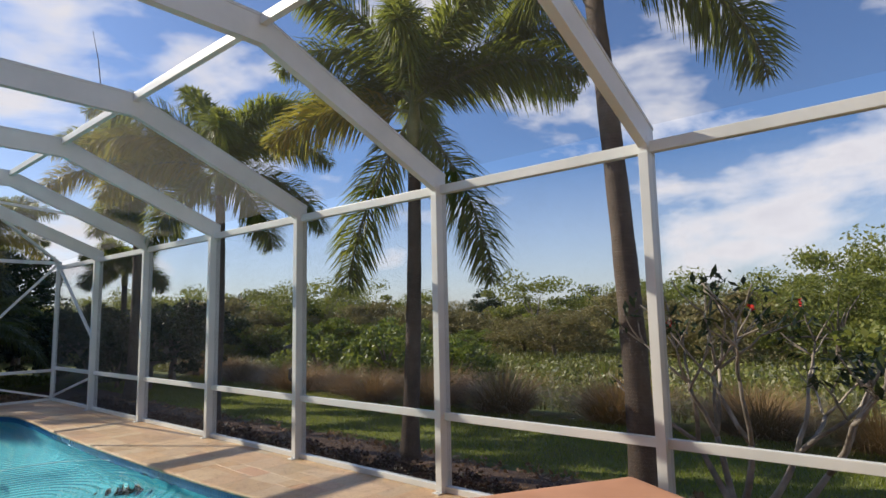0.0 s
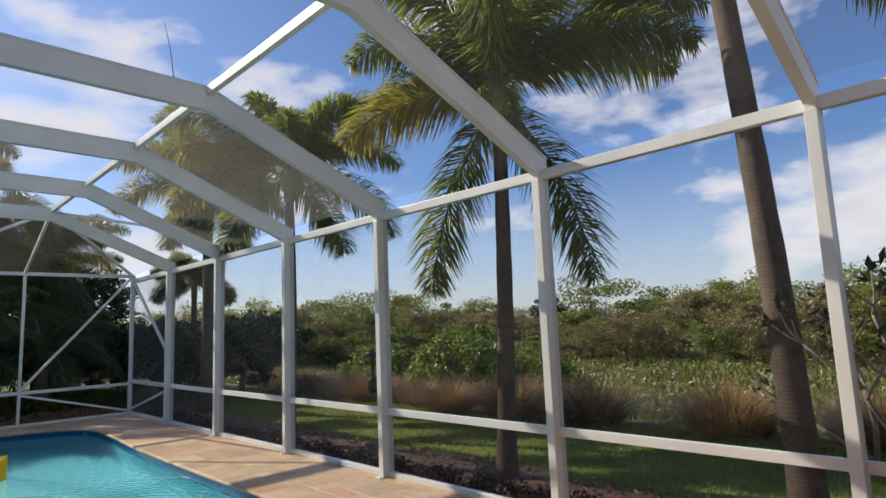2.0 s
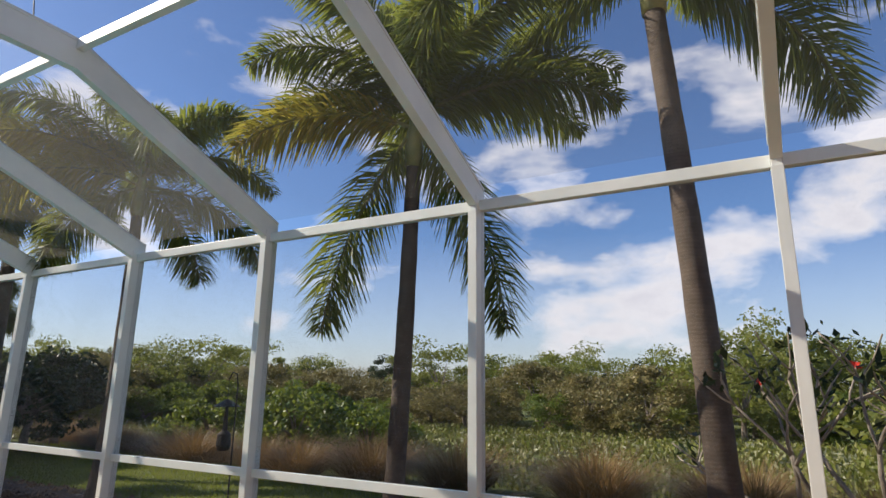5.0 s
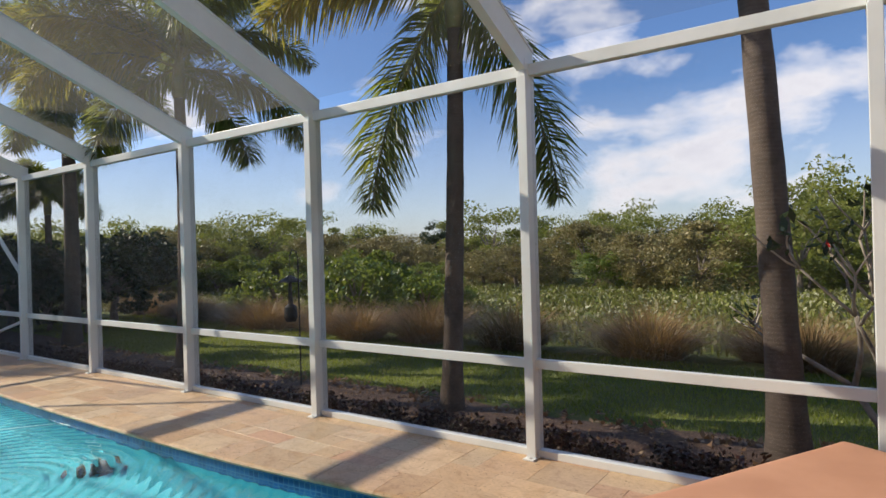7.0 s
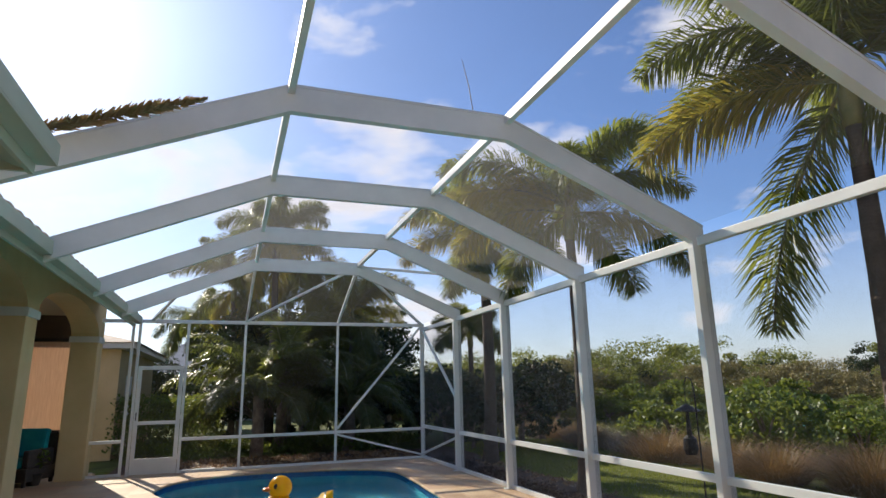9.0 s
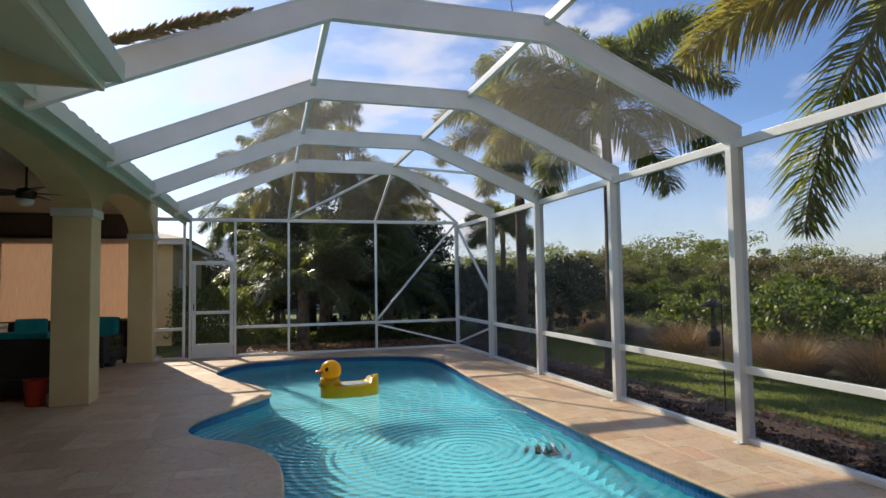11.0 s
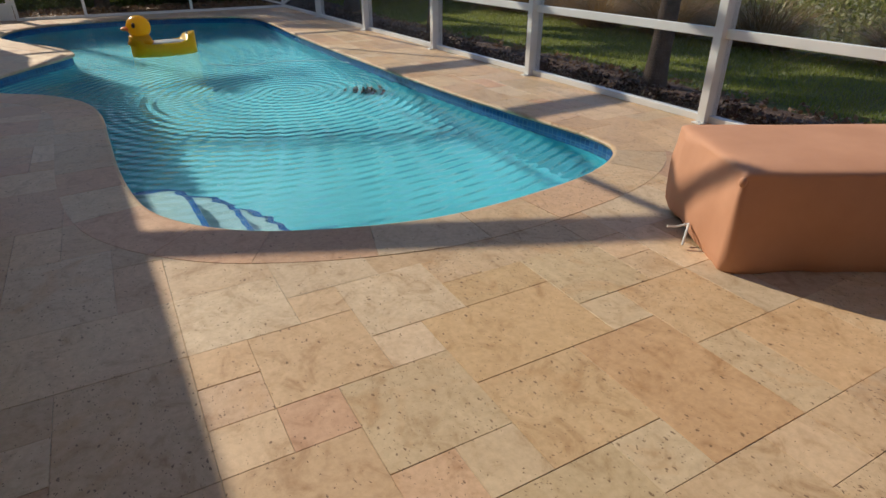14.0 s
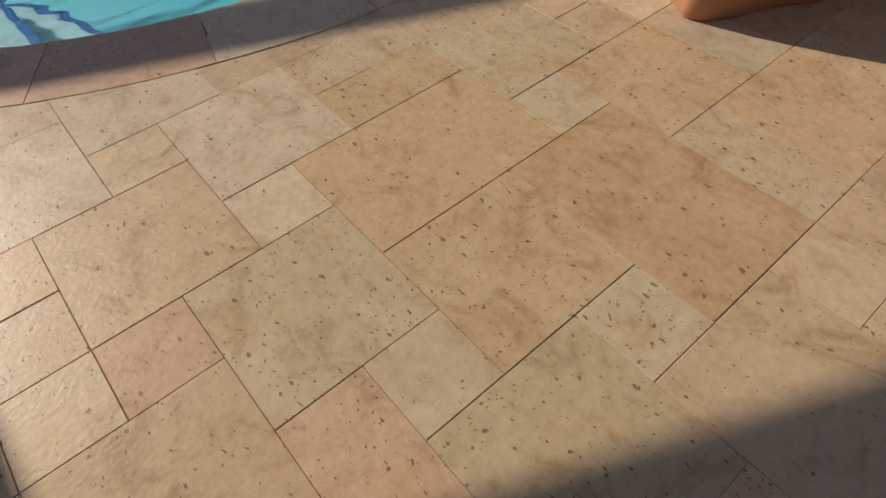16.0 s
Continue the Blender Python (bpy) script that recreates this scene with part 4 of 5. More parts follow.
part("hose", tube(hp, 0.014, 8), M["hose"], cleaner, "pale ribbed hose", smooth=True)


# ---- planting ----
rng = np.random.default_rng(7)


def leaf_cloud(centres, size, per, leaf, flat=0.5, seed=1, stretch=1.7):
    """Leaves strewn about the centres: four-cornered blades folded a little, each turned its own way."""
    r = np.random.default_rng(seed)
    c = np.repeat(np.asarray(centres, float), per, 0)
    s = np.repeat(np.asarray(size, float), per, 0)
    n = len(c)
    d = r.normal(size=(n, 3))
    d /= np.linalg.norm(d, axis=1)[:, None]
    p = c + d * s * (r.random((n, 1)) ** 0.45)
    a = r.normal(size=(n, 3)) + d * 0.6
    a /= np.linalg.norm(a, axis=1)[:, None]
    b = np.cross(a, r.normal(size=(n, 3)))
    b /= np.linalg.norm(b, axis=1)[:, None] + 1e-9
    b[:, 2] *= flat
    ln = leaf * (0.6 + 0.8 * r.random((n, 1)))
    w = ln / stretch / 2
    v = np.stack([p - a * ln / 2, p + b * w, p + a * ln / 2, p - b * w], 1).reshape(-1, 3)
    f = np.arange(n * 4).reshape(-1, 4)
    return v, f


def frond_mesh(length, e0, droop, wide, seed, leaflets=78, plume=True, thin=0.026):
    """A feather frond that starts along +x: the verts and faces of its leaflets, and the points of its midrib."""
    r = np.random.default_rng(seed)
    n = leaflets
    steps = 60
    ang = e0 - droop * (np.linspace(0, 1, steps + 1) ** 1.25)
    dx, dz = np.cos(ang) * length / steps, np.sin(ang) * length / steps
    px, pz = np.r_[0, np.cumsum(dx)][:-1], np.r_[0, np.cumsum(dz)][:-1]
    verts = []
    rolls = (-1.25, -0.62, 0.0, 0.62, 1.25) if plume else (-0.28, 0.28)
    for i in range(n):
        t = 0.10 + 0.90 * (i + r.random() * 0.6) / n
        k_ = min(steps - 1, int(t * steps))
        base_ = np.array([px[k_], 0, pz[k_]])
        tang = np.array([math.cos(ang[k_]), 0, math.sin(ang[k_])])
        up = np.array([-math.sin(ang[k_]), 0, math.cos(ang[k_])])
        side = np.array([0, 1.0, 0])
        prof_ = wide * (math.sin(math.pi * min(1, 0.12 + t * 0.86)) ** 0.55) * (0.85 + 0.3 * r.random())
        for sgn in (-1, 1):
            for roll in rolls:
                if plume and r.random() < 0.35:
                    continue
                ro = roll + r.normal() * 0.16
                out = side * sgn * math.cos(ro) + up * math.sin(ro)
                d = out * 0.80 + tang * (0.52 + 0.1 * r.random())
                d /= np.linalg.norm(d)
                m_ = base_ + d * prof_ * 0.55
                e_ = m_ + (d + np.array([0, 0, -0.55 - 0.3 * r.random()])) * prof_ * 0.42
                w = np.cross(d, out * 0.3 + up + r.normal(size=3) * 0.25)
                w = w / (np.linalg.norm(w) + 1e-9) * thin * (0.8 + 0.4 * r.random()) / 2
                verts += [base_ - w * 0.5, base_ + w * 0.5, m_ + w, m_ - w, e_ + w * 0.15, e_ - w * 0.15]
    v = np.array(verts)
    k6 = np.arange(len(v) // 6)[:, None] * 6
    f = np.concatenate([k6 + [0, 1, 2, 3], k6 + [3, 2, 4, 5]], 0)
    rib = [(float(px[i]), 0.0, float(pz[i])) for i in range(0, steps + 1, 5)]
    return v, f, rib


def add_frond(palm, at_, az, e0, droop, length, wide, seed, old=False, plume=True, leaflets=78, thin=0.026, leaf="frond"):
    v, f, rib = frond_mesh(length, radians(e0), radians(droop), wide, seed, leaflets, plume, thin)
    ob = quads("frond", v, f, M["frondold"] if old else M[leaf], palm)
    ob.matrix_local = pose(*at_, 0, 0, az)
    if old:
        tagged(ob, "yellowing feathery frond")
    n = len(rib)
    part("midrib", tube(rib, [0.022 * (1 - 0.85 * i / n) + 0.003 for i in range(n)], 6), M["shaft"], ob)
    return ob


def palm_tree(place, top, radius, fronds, label, shaft=0.75, swell=1.0, seed=0, group="palms along the cage", spear=0.0, leaf="frond"):
    """A ringed trunk that leans to its top, a smooth crownshaft and feathery fronds. fronds: azimuth, start, droop, length, old."""
    p = thing("palm_tree", place, label, "palm tree", group)
    top = Vector(top)
    pts, rad = [], []
    for i in range(22):
        t = i / 21
        bow = 0.05 * math.sin(math.pi * t)
        pts.append((top.x * t ** 1.3 + bow, top.y * t ** 1.3, -0.15 + (top.z + 0.15) * t))
        rad.append(radius * (1.28 - 0.36 * min(1, t * 6)) * (1 - 0.28 * t) * (1 + 0.03 * math.sin(i * 2.1)) * swell)
    part("trunk", tube(pts, rad, 18), M["trunk"], p, smooth=True)
    part("crownshaft", tube([top, top + Vector((0, 0, shaft * 0.3)), top + Vector((0.01, 0, shaft * 0.7)), top + Vector((0.015, 0, shaft))],
                            [radius * 0.78, radius * 0.85, radius * 0.55, radius * 0.25], 14), M["shaft"], p, "smooth green crownshaft", smooth=True)
    for i, (az, e0, droop, length, old) in enumerate(fronds):
        add_frond(p, (top.x, top.y, top.z + shaft * (0.75 if e0 > 25 else 0.6)), az, e0, droop, length, 0.50, seed * 50 + i, old, True, 84, 0.028, leaf)
    if spear:
        part("spear_leaf", tube([top + Vector((0, 0, shaft * 0.8)), top + Vector((0.05, 0.05, shaft + spear * 0.5)), top + Vector((0.02, 0.2, shaft + spear))], [0.03, 0.02, 0.004], 8),
             M["shaft"], p, "unopened spear leaf")
    return p


# azimuths: 0 is away from the house (+x), 90 along the pool
palm_tree((5.2, 4.40, -0.1), (-0.02, -0.18, 3.80), 0.115,
          [(126, 16, 62, 2.0, True), (118, -56, 28, 2.4, False), (-70, -52, 32, 2.4, False), (118, 64, 104, 2.3, False), (-54, 50, 76, 2.7, False),
           (-38, 38, 72, 2.4, False), (-72, 30, 70, 2.3, False), (60, 80, 40, 2.2, False), (-20, 76, 50, 2.2, False), (155, 72, 80, 2.1, False),
           (218, 42, 84, 2.0, False), (38, 40, 84, 2.1, False), (100, 45, 90, 2.0, False), (-100, 62, 80, 2.2, False)],
          "foxtail palm with a grey ringed trunk and bushy drooping fronds", seed=1)
palm_tree((5.08, 1.46, -0.1), (0.0, 0.24, 4.75), 0.135,
          [(-95, 5, 75, 2.2, False), (-68, -15, 70, 2.2, False), (-130, 25, 95, 2.2, False), (100, 48, 90, 2.1, False), (60, 30, 80, 2.2, False),
           (150, 50, 90, 2.0, False), (-10, 50, 80, 2.1, False), (20, 72, 60, 2.0, False), (-80, 66, 80, 2.1, False), (180, 25, 85, 2.0, False)],
          "tall foxtail palm leaning slightly, sunlit on its upper trunk", seed=2)
palm_tree((5.2, 9.05, -0.1), (0.02, -0.05, 3.92), 0.115,
          [(-32, 76, 108, 2.7, False), (-25, 48, 100, 2.3, False), (-32, 4, 80, 2.3, False), (150, 58, 90, 2.6, False), (150, 34, 72, 2.4, True),
           (130, 45, 80, 2.2, True), (165, 14, 80, 2.2, True), (150, -30, 50, 1.8, False), (-60, -35, 45, 1.8, False), (240, 40, 85, 2.0, False), (60, 40, 85, 2.0, False),
           (20, 60, 90, 2.1, False), (-80, 62, 95, 2.1, False), (100, 76, 50, 2.1, False)],
          "foxtail palm with yellowed lower fronds beside the cage", seed=3, spear=0.9)
palm_tree((5.6, 13.4, -0.1), (0.0, 0.0, 4.5), 0.16,
          [(175, 22, 90, 2.3, True), (200, 45, 85, 2.3, False), (150, 50, 80, 2.3, True), (100, 5, 90, 2.0, False), (240, -10, 80, 2.1, False), (160, -35, 50, 1.6, False), (-50, -30, 55, 1.7, False),
           (-90, 30, 95, 2.2, False), (-60, 60, 80, 2.2, False), (60, 55, 80, 2.2, False), (10, 45, 85, 2.2, False), (120, 75, 55, 2.1, False),
           (215, 72, 60, 2.2, False), (-20, 25, 95, 2.2, False)],
          "stout palm with a thick trunk and ragged drooping fronds", seed=4)
palm_tree((7.6, 19.5, -0.2), (0.1, 0.0, 3.0), 0.12, [(a, e, 85, 1.5, False) for a, e in zip(range(0, 360, 36), (20, 45, 60, 25, 50, 15, 65, 35, 55, 10))],
          "low palm standing beyond the cage's corner", seed=5, group="palms beyond the end wall")
for i, (x, y, h, r_) in enumerate(((1.3, 21.0, 6.3, 0.15), (2.7, 23.0, 5.9, 0.13), (4.6, 24.0, 4.3, 0.12), (0.2, 24.5, 5.0, 0.13), (-1.6, 33.0, 4.6, 0.14), (5.6, 27.0, 3.9, 0.12), (3.6, 20.0, 3.5, 0.11))):
    r2 = random.Random(40 + i)
    palm_tree((x, y, -0.15), (r2.uniform(-0.2, 0.2), 0.1, h), r_,
              [(a + r2.uniform(-12, 12), r2.choice((-35, -10, 20, 48, 70)), r2.uniform(60, 105) if i % 2 else r2.uniform(80, 118), r2.uniform(2.1, 2.8), r2.random() < 0.15) for a in range(0, 360, 24)],
              "tall shaggy palm behind the pool cage's end wall", seed=10 + i, group="palms beyond the end wall", leaf="frondgloss")


def feather_palm(place, height, count, length, seed, label):
    """A short stem with long arching plain-feathered fronds down to the ground."""
    p = thing("date_palm", place, label, "palm tree", "palms beyond the end wall")
    r2 = random.Random(seed)
    part("trunk", tube([(0, 0, -0.1), (0.02, 0, height * 0.5), (0, 0.02, height)], [0.17, 0.15, 0.13], 14), M["bark"], p, smooth=True)
    for i in range(count):
        add_frond(p, (0, 0, height), i * 360 / count * 2.4 + r2.uniform(-10, 10), r2.uniform(12, 78), r2.uniform(75, 110), length * r2.uniform(0.85, 1.1), 0.42, seed * 90 + i, False, False, 60, 0.034, "frondgloss")
    return p


feather_palm((0.8, 17.0, -0.1), 1.5, 26, 2.5, 61, "dense date palm with long arching glossy fronds")
feather_palm((1.5, 18.6, -0.1), 2.2, 24, 2.7, 62, "bushy date palm with arching fronds")
feather_palm((3.2, 17.4, -0.1), 1.3, 22, 2.2, 63, "bushy date palm behind the pool cage")


def broad_tree(name, height, spread, seed, leaf_mat, leaf=0.17, blobs=34, per=80, bare=False):
    """A tree or tall shrub: tapered trunk, forking limbs and a crown of leaf clumps with gaps."""
    r2 = np.random.default_rng(seed)
    rr = random.Random(seed)
    t = new(name)
    th = height * 0.35
    part("trunk", tube([(0, 0, -0.2), (rr.uniform(-0.1, 0.1), 0, th * 0.5), (rr.uniform(-0.15, 0.15), 0.05, th)], [0.11, 0.085, 0.07], 8), M["bark"], t)
    cs, sz = [], []
    for i in range(blobs):
        a, k_ = rr.uniform(0, 6.283), rr.random() ** 0.6
        z = rr.uniform(0.12, 1.0)
        wide_ = spread * (0.55 + 0.45 * math.sin(math.pi * min(1, z * 0.9 + 0.1)))
        c = (wide_ * k_ * math.cos(a), wide_ * k_ * math.sin(a), height * (z ** 0.8) * (1 - 0.18 * k_ * rr.random()))
        cs.append(c)
        q = rr.uniform(0.22, 0.5) * spread * 0.55
        sz.append((q * 1.2, q * 1.2, q * 0.75))
        if i % 4 == 0:
            mid = (c[0] * 0.4, c[1] * 0.4, th + (c[2] - th) * 0.45)
            part("limb", tube([(0, 0.03, th * 0.85), mid, c], [0.05, 0.03, 0.01], 6), M["bark"], t)
    v, f = leaf_cloud(cs, sz, per, leaf, 0.8, seed)
    quads("crown", v, f, leaf_mat, t)
    return t


base_trees = []
for i, (h, s, mat_, lf, bl) in enumerate(((3.6, 2.3, "leaf", 0.125, 40), (2.7, 2.2, "leafolive", 0.12, 36), (4.3, 2.0, "leafdark", 0.13, 40), (2.1, 1.9, "leafbright", 0.12, 30), (3.2, 2.6, "leafolive", 0.125, 42))):
    t = broad_tree("tree", h, s, 300 + i, M[mat_], lf, bl, 200)
    tagged(t, ("leafy green tree in the woods across the marsh", "brownish olive shrub in the woods across the marsh", "dark dense tree in the far woods",
               "bright green shrub at the marsh's edge", "wide olive tree in the woods across the marsh")[i], "tree", "trees of the far woods")
    base_trees.append(t)
rt = random.Random(5)
spots = []
for row, (dist, gap) in enumerate(((25.5, 2.5), (29.0, 2.7), (33.5, 3.0), (40.0, 3.6))):
    y = -34.0 + row
    while y < 62:
        spots.append((dist + rt.uniform(-1.2, 1.2) + 0.03 * abs(y - 8), y + rt.uniform(-0.8, 0.8), row))
        y += gap * rt.uniform(0.75, 1.25)
for i in range(17):
    for row in (0, 1, 2):
        spots.append((25.5 - 1.15 * i + rt.uniform(-0.7, 0.7), 25.0 + 0.42 * i + row * 3.0 + rt.uniform(-0.7, 0.7), row))
first = {}
for x, y, row in spots:
    which = rt.choice(((3, 1, 1, 4, 0), (1, 4, 0, 0, 4), (0, 2, 4, 0), (2, 0, 2, 4))[row])
    sc = rt.uniform(0.80, 1.18) * (0.86 if row == 0 else 1.0) * (1.12 if y < 4 else 1.0) * (1.15 if row == 3 else 1.0)
    m = pose(x, y, -0.55, 0, 0, rt.uniform(0, 360)) @ Matrix.Diagonal((sc * rt.uniform(0.9, 1.25), sc * rt.uniform(0.9, 1.25), sc * rt.uniform(0.85, 1.1), 1))
    if which not in first:
        first[which] = True
        base_trees[which].matrix_world = m
    else:
        copy_thing(base_trees[which], m)

# woods behind the end wall and along the far side of the lawn
hedge_tree = broad_tree("shrub", 2.3, 1.5, 411, M["leafdark"], 0.13, 40, 110)
tagged(hedge_tree, "dark leafy shrub in the planting behind the cage", "shrub", "shrubs behind the end wall")
hedge_tree.matrix_world = pose(1.0, 20.3, -0.15)
for x, y, s in ((2.6, 20.8, 1.15), (4.2, 20.2, 1.1), (5.8, 19.2, 1.0), (7.4, 20.6, 1.1), (-0.6, 21.0, 0.9), (6.4, 16.4, 0.6), (-3.2, 27.0, 1.2), (6.7, 15.2, 0.95), (7.9, 16.4, 1.1), (6.1, 17.7, 1.0), (9.3, 17.7, 1.1)):
    copy_thing(hedge_tree, pose(x, y, -0.2, 0, 0, x * 77 % 360) @ Matrix.Diagonal((s, s, s * 0.95, 1)))
tall_dark = broad_tree("dark_tree", 4.5, 2.1, 415, M["leafdark"], 0.15, 75, 85)
tagged(tall_dark, "dark dense tree behind the pool cage's end wall", "tree", "trees behind the end wall")
tall_dark.matrix_world = pose(0.4, 24.2, -0.2)
for x, y, s in ((2.2, 23.4, 0.95), (3.9, 22.6, 0.85), (5.5, 22.2, 0.80), (3.0, 27.0, 1.15), (6.4, 25.4, 0.95), (1.2, 27.8, 1.2), (-2.8, 27.0, 0.7)):
    copy_thing(tall_dark, pose(x, y, -0.2, 0, 0, x * 91 % 360) @ Matrix.Diagonal((s, s, s, 1)))
hedge = thing("clipped_hedge", (-1.0, 18.6, -0.12), "clipped bright green hedge beyond the screen door", "hedge", kind="stuff")
cs = [(x, y, z) for x in np.linspace(-1.6, 0.8, 11) for y in (-0.35, 0, 0.35) for z in (0.25, 0.65, 1.05, 1.4)]
v, f = leaf_cloud(cs, [(0.24, 0.24, 0.24)] * len(cs), 60, 0.085, 0.9, 71)
quads("foliage", v, f, M["leafbright"], hedge)
cover_ = thing("ground_cover", (2.0, 17.6, -0.12), "pale green low ground cover behind the end wall", "plants", kind="stuff")
cs = [(x, y, 0.22 + 0.1 * math.sin(x * 3 + y)) for x in np.linspace(-3.4, 3.0, 26) for y in np.linspace(-0.5, 1.2, 5)]
v, f = leaf_cloud(cs, [(0.2, 0.2, 0.13)] * len(cs), 45, 0.10, 0.6, 72)
quads("foliage", v, f, M["leafbright"], cover_)
mound = broad_tree("green_bush", 1.75, 1.5, 421, M["leafbright"], 0.15, 40, 90)
tagged(mound, "bright green leafy bush at the edge of the marsh", "bush", "bushes at the marsh")
mound.matrix_world = pose(12.6, 12.4, -0.5)
for x, y, s in ((14.2, 14.2, 1.1), (13.4, 10.6, 0.8), (16.5, 15.5, 1.2), (15.4, 11.6, 0.75), (12.6, 15.8, 0.9)):
    copy_thing(mound, pose(x, y, -0.55, 0, 0, x * 53 % 360) @ Matrix.Diagonal((s, s, s, 1)))
big = broad_tree("green_tree", 3.3, 2.4, 431, M["leaf"], 0.15, 60, 120)
tagged(big, "broad green tree growing past the bare shrub", "tree")
big.matrix_world = pose(11.6, -1.9, -0.4) @ Matrix.Diagonal((1, 1, 0.88, 1))
copy_thing(big, pose(13.0, -5.8, -0.5, 0, 0, 120) @ Matrix.Diagonal((1.1, 1.1, 1.05, 1)))


# ornamental grass along the lawn's far edge
def grass_clump(seed):
    r = np.random.default_rng(seed)
    n = 1500
    az, k_ = r.random(n) * 6.283, r.random(n) ** 0.6
    root = np.stack([0.26 * k_ * np.cos(az), 0.26 * k_ * np.sin(az), np.zeros(n)], 1)
    ln = 0.62 + 0.62 * r.random(n)
    tilt = 0.15 + 0.95 * k_ * (0.5 + 0.5 * r.random(n)) + 0.16 * r.normal(size=n)
    turn = az + 0.75 * r.normal(size=n)
    out = np.stack([np.cos(turn), np.sin(turn), np.zeros(n)], 1)
    side = np.stack([-np.sin(turn), np.cos(turn), np.zeros(n)], 1) * 0.0045
    vs, p, last = [], root, 0.0
    for t in (0.0, 0.4, 0.75, 1.0):
        lean = tilt * (0.35 + 0.5 * t + 1.1 * t * t)
        p = p + (out * np.sin(lean)[:, None] + np.array([0, 0, 1.0]) * np.cos(lean)[:, None]) * (ln * (t - last))[:, None]
        last = t
        vs += [p - side * (1.05 - t), p + side * (1.05 - t)]
    v = np.stack(vs, 1).reshape(-1, 3)
    b8 = np.arange(n)[:, None] * 8
    return v, np.concatenate([b8 + [0, 1, 3, 2], b8 + [2, 3, 5, 4], b8 + [4, 5, 7, 6]], 0)


gm = []
for i in range(3):
    v, f = grass_clump(80 + i)
    t = thing("ornamental_grass", (0, 0, 0), "tan clump of dry ornamental grass at the lawn's edge", "grass", "grass clumps along the lawn")
    quads("blades", v, f, M["straw"], t)
    gm.append(t)
rg = random.Random(9)
y, used = -11.0, set()
while y < 23:
    x = 8.9 + 0.25 * math.sin(y * 0.6) + rg.uniform(-0.25, 0.35) + max(0, y - 13) * 0.28
    for dx in (0.0, 0.95) if rg.random() < 0.6 else (0.0,):
        s = rg.uniform(0.78, 1.22)
        m = pose(x + dx, y + dx * 0.5, ground_height(x + dx, y) - 0.02, 0, 0, rg.uniform(0, 360)) @ Matrix.Diagonal((s * 1.3, s * 1.3, s * 0.92, 1))
        i = rg.randrange(3)
        if i not in used:
            used.add(i)
            gm[i].matrix_world = m
        else:
            copy_thing(gm[i], m)
    y += rg.uniform(1.25, 2.3) if not 2.2 < y < 2.9 else 1.3

# marsh plants
r = np.random.default_rng(31)
n = 15000
mx, my = 10.6 + 15.5 * r.random(n) ** 1.15, -26 + 62 * r.random(n)
hz = 0.20 + 0.34 * r.random(n) * (0.6 + 0.4 * np.sin(mx * 0.9) * np.cos(my * 0.5))
az = r.random(n) * 6.283
gz = np.array([ground_height(a, b) for a, b in zip(mx, my)])
lean = 0.30 * r.random(n) * hz
w = 0.022 + 0.03 * r.random(n) * (mx / 14)
c, s = np.cos(az), np.sin(az)
v = np.stack([np.stack([mx - s * w * 0.5, my + c * w * 0.5, gz], 1), np.stack([mx + s * w * 0.5, my - c * w * 0.5, gz], 1),
              np.stack([mx + c * lean * 0.5 + s * w, my + s * lean * 0.5 - c * w, gz + hz * 0.65], 1), np.stack([mx + c * lean * 1.6, my + s * lean * 1.6, gz + hz], 1),
              np.stack([mx + c * lean * 0.5 - s * w, my + s * lean * 0.5 + c * w, gz + hz * 0.65], 1)], 1).reshape(-1, 3)
marsh = quads("marsh_plants", v, np.arange(n * 5).reshape(-1, 5), M["reed"])
tagged(marsh, "pale green reeds and broad-leaved marsh plants", "reeds", kind="stuff")
cs = np.stack([10.4 + 16 * r.random(4200), -24 + 58 * r.random(4200), -0.40 + 0.16 * r.random(4200)], 1)
v, f = leaf_cloud(cs, np.full((4200, 3), (0.34, 0.34, 0.16)), 14, 0.15, 0.5, 33)
tagged(quads("marsh_leaves", v, f, M["reed"]), "broad light green leaves over the marsh", "plants", kind="stuff")

# lawn: short blades
r = np.random.default_rng(41)
n = 90000
lx, ly = 5.72 + 3.05 * r.random(n), -9 + 27 * r.random(n)
lx += np.maximum(0, ly - 12) * 0.25 * r.random(n)
az = r.random(n) * 6.283
h = 0.025 + 0.03 * r.random(n)
gz = -0.12 - 0.0 * lx
w = 0.006
v = np.stack([np.stack([lx - np.sin(az) * w, ly + np.cos(az) * w, gz - 0.005], 1), np.stack([lx + np.sin(az) * w, ly - np.cos(az) * w, gz - 0.005], 1),
              np.stack([lx + np.cos(az) * h * 0.6, ly + np.sin(az) * h * 0.6, gz + h], 1)], 1).reshape(-1, 3)
tagged(quads("lawn", v, np.arange(n * 3).reshape(-1, 3), M["blade"]), "mown green lawn between the cage and the grass clumps", "lawn", kind="stuff")

# planting bed along the cage: mulch, fallen leaves and low maroon plants
bm = bmesh.new()
rows = []
for i in range(70):
    yy = -9 + 24.6 * i / 69
    edge_x = 5.80 + 0.10 * math.sin(yy * 1.3) + 0.07 * math.sin(yy * 3.1 + 1)
    rows.append([bm.verts.new((xx, yy, -0.115 + hh + 0.02 * noise.noise(Vector((xx * 4, yy * 4, 0))))) for xx, hh in ((4.33, 0.02), (4.7, 0.045), (5.25, 0.05), (edge_x, -0.02))])
for a, b in zip(rows, rows[1:]):
    for j in range(3):
        bm.faces.new((a[j], a[j + 1], b[j + 1], b[j]))
structure("mulch_bed", bm, M["mulch"], "brown bark mulch bed along the cage", "mulch")
bm = bmesh.new()
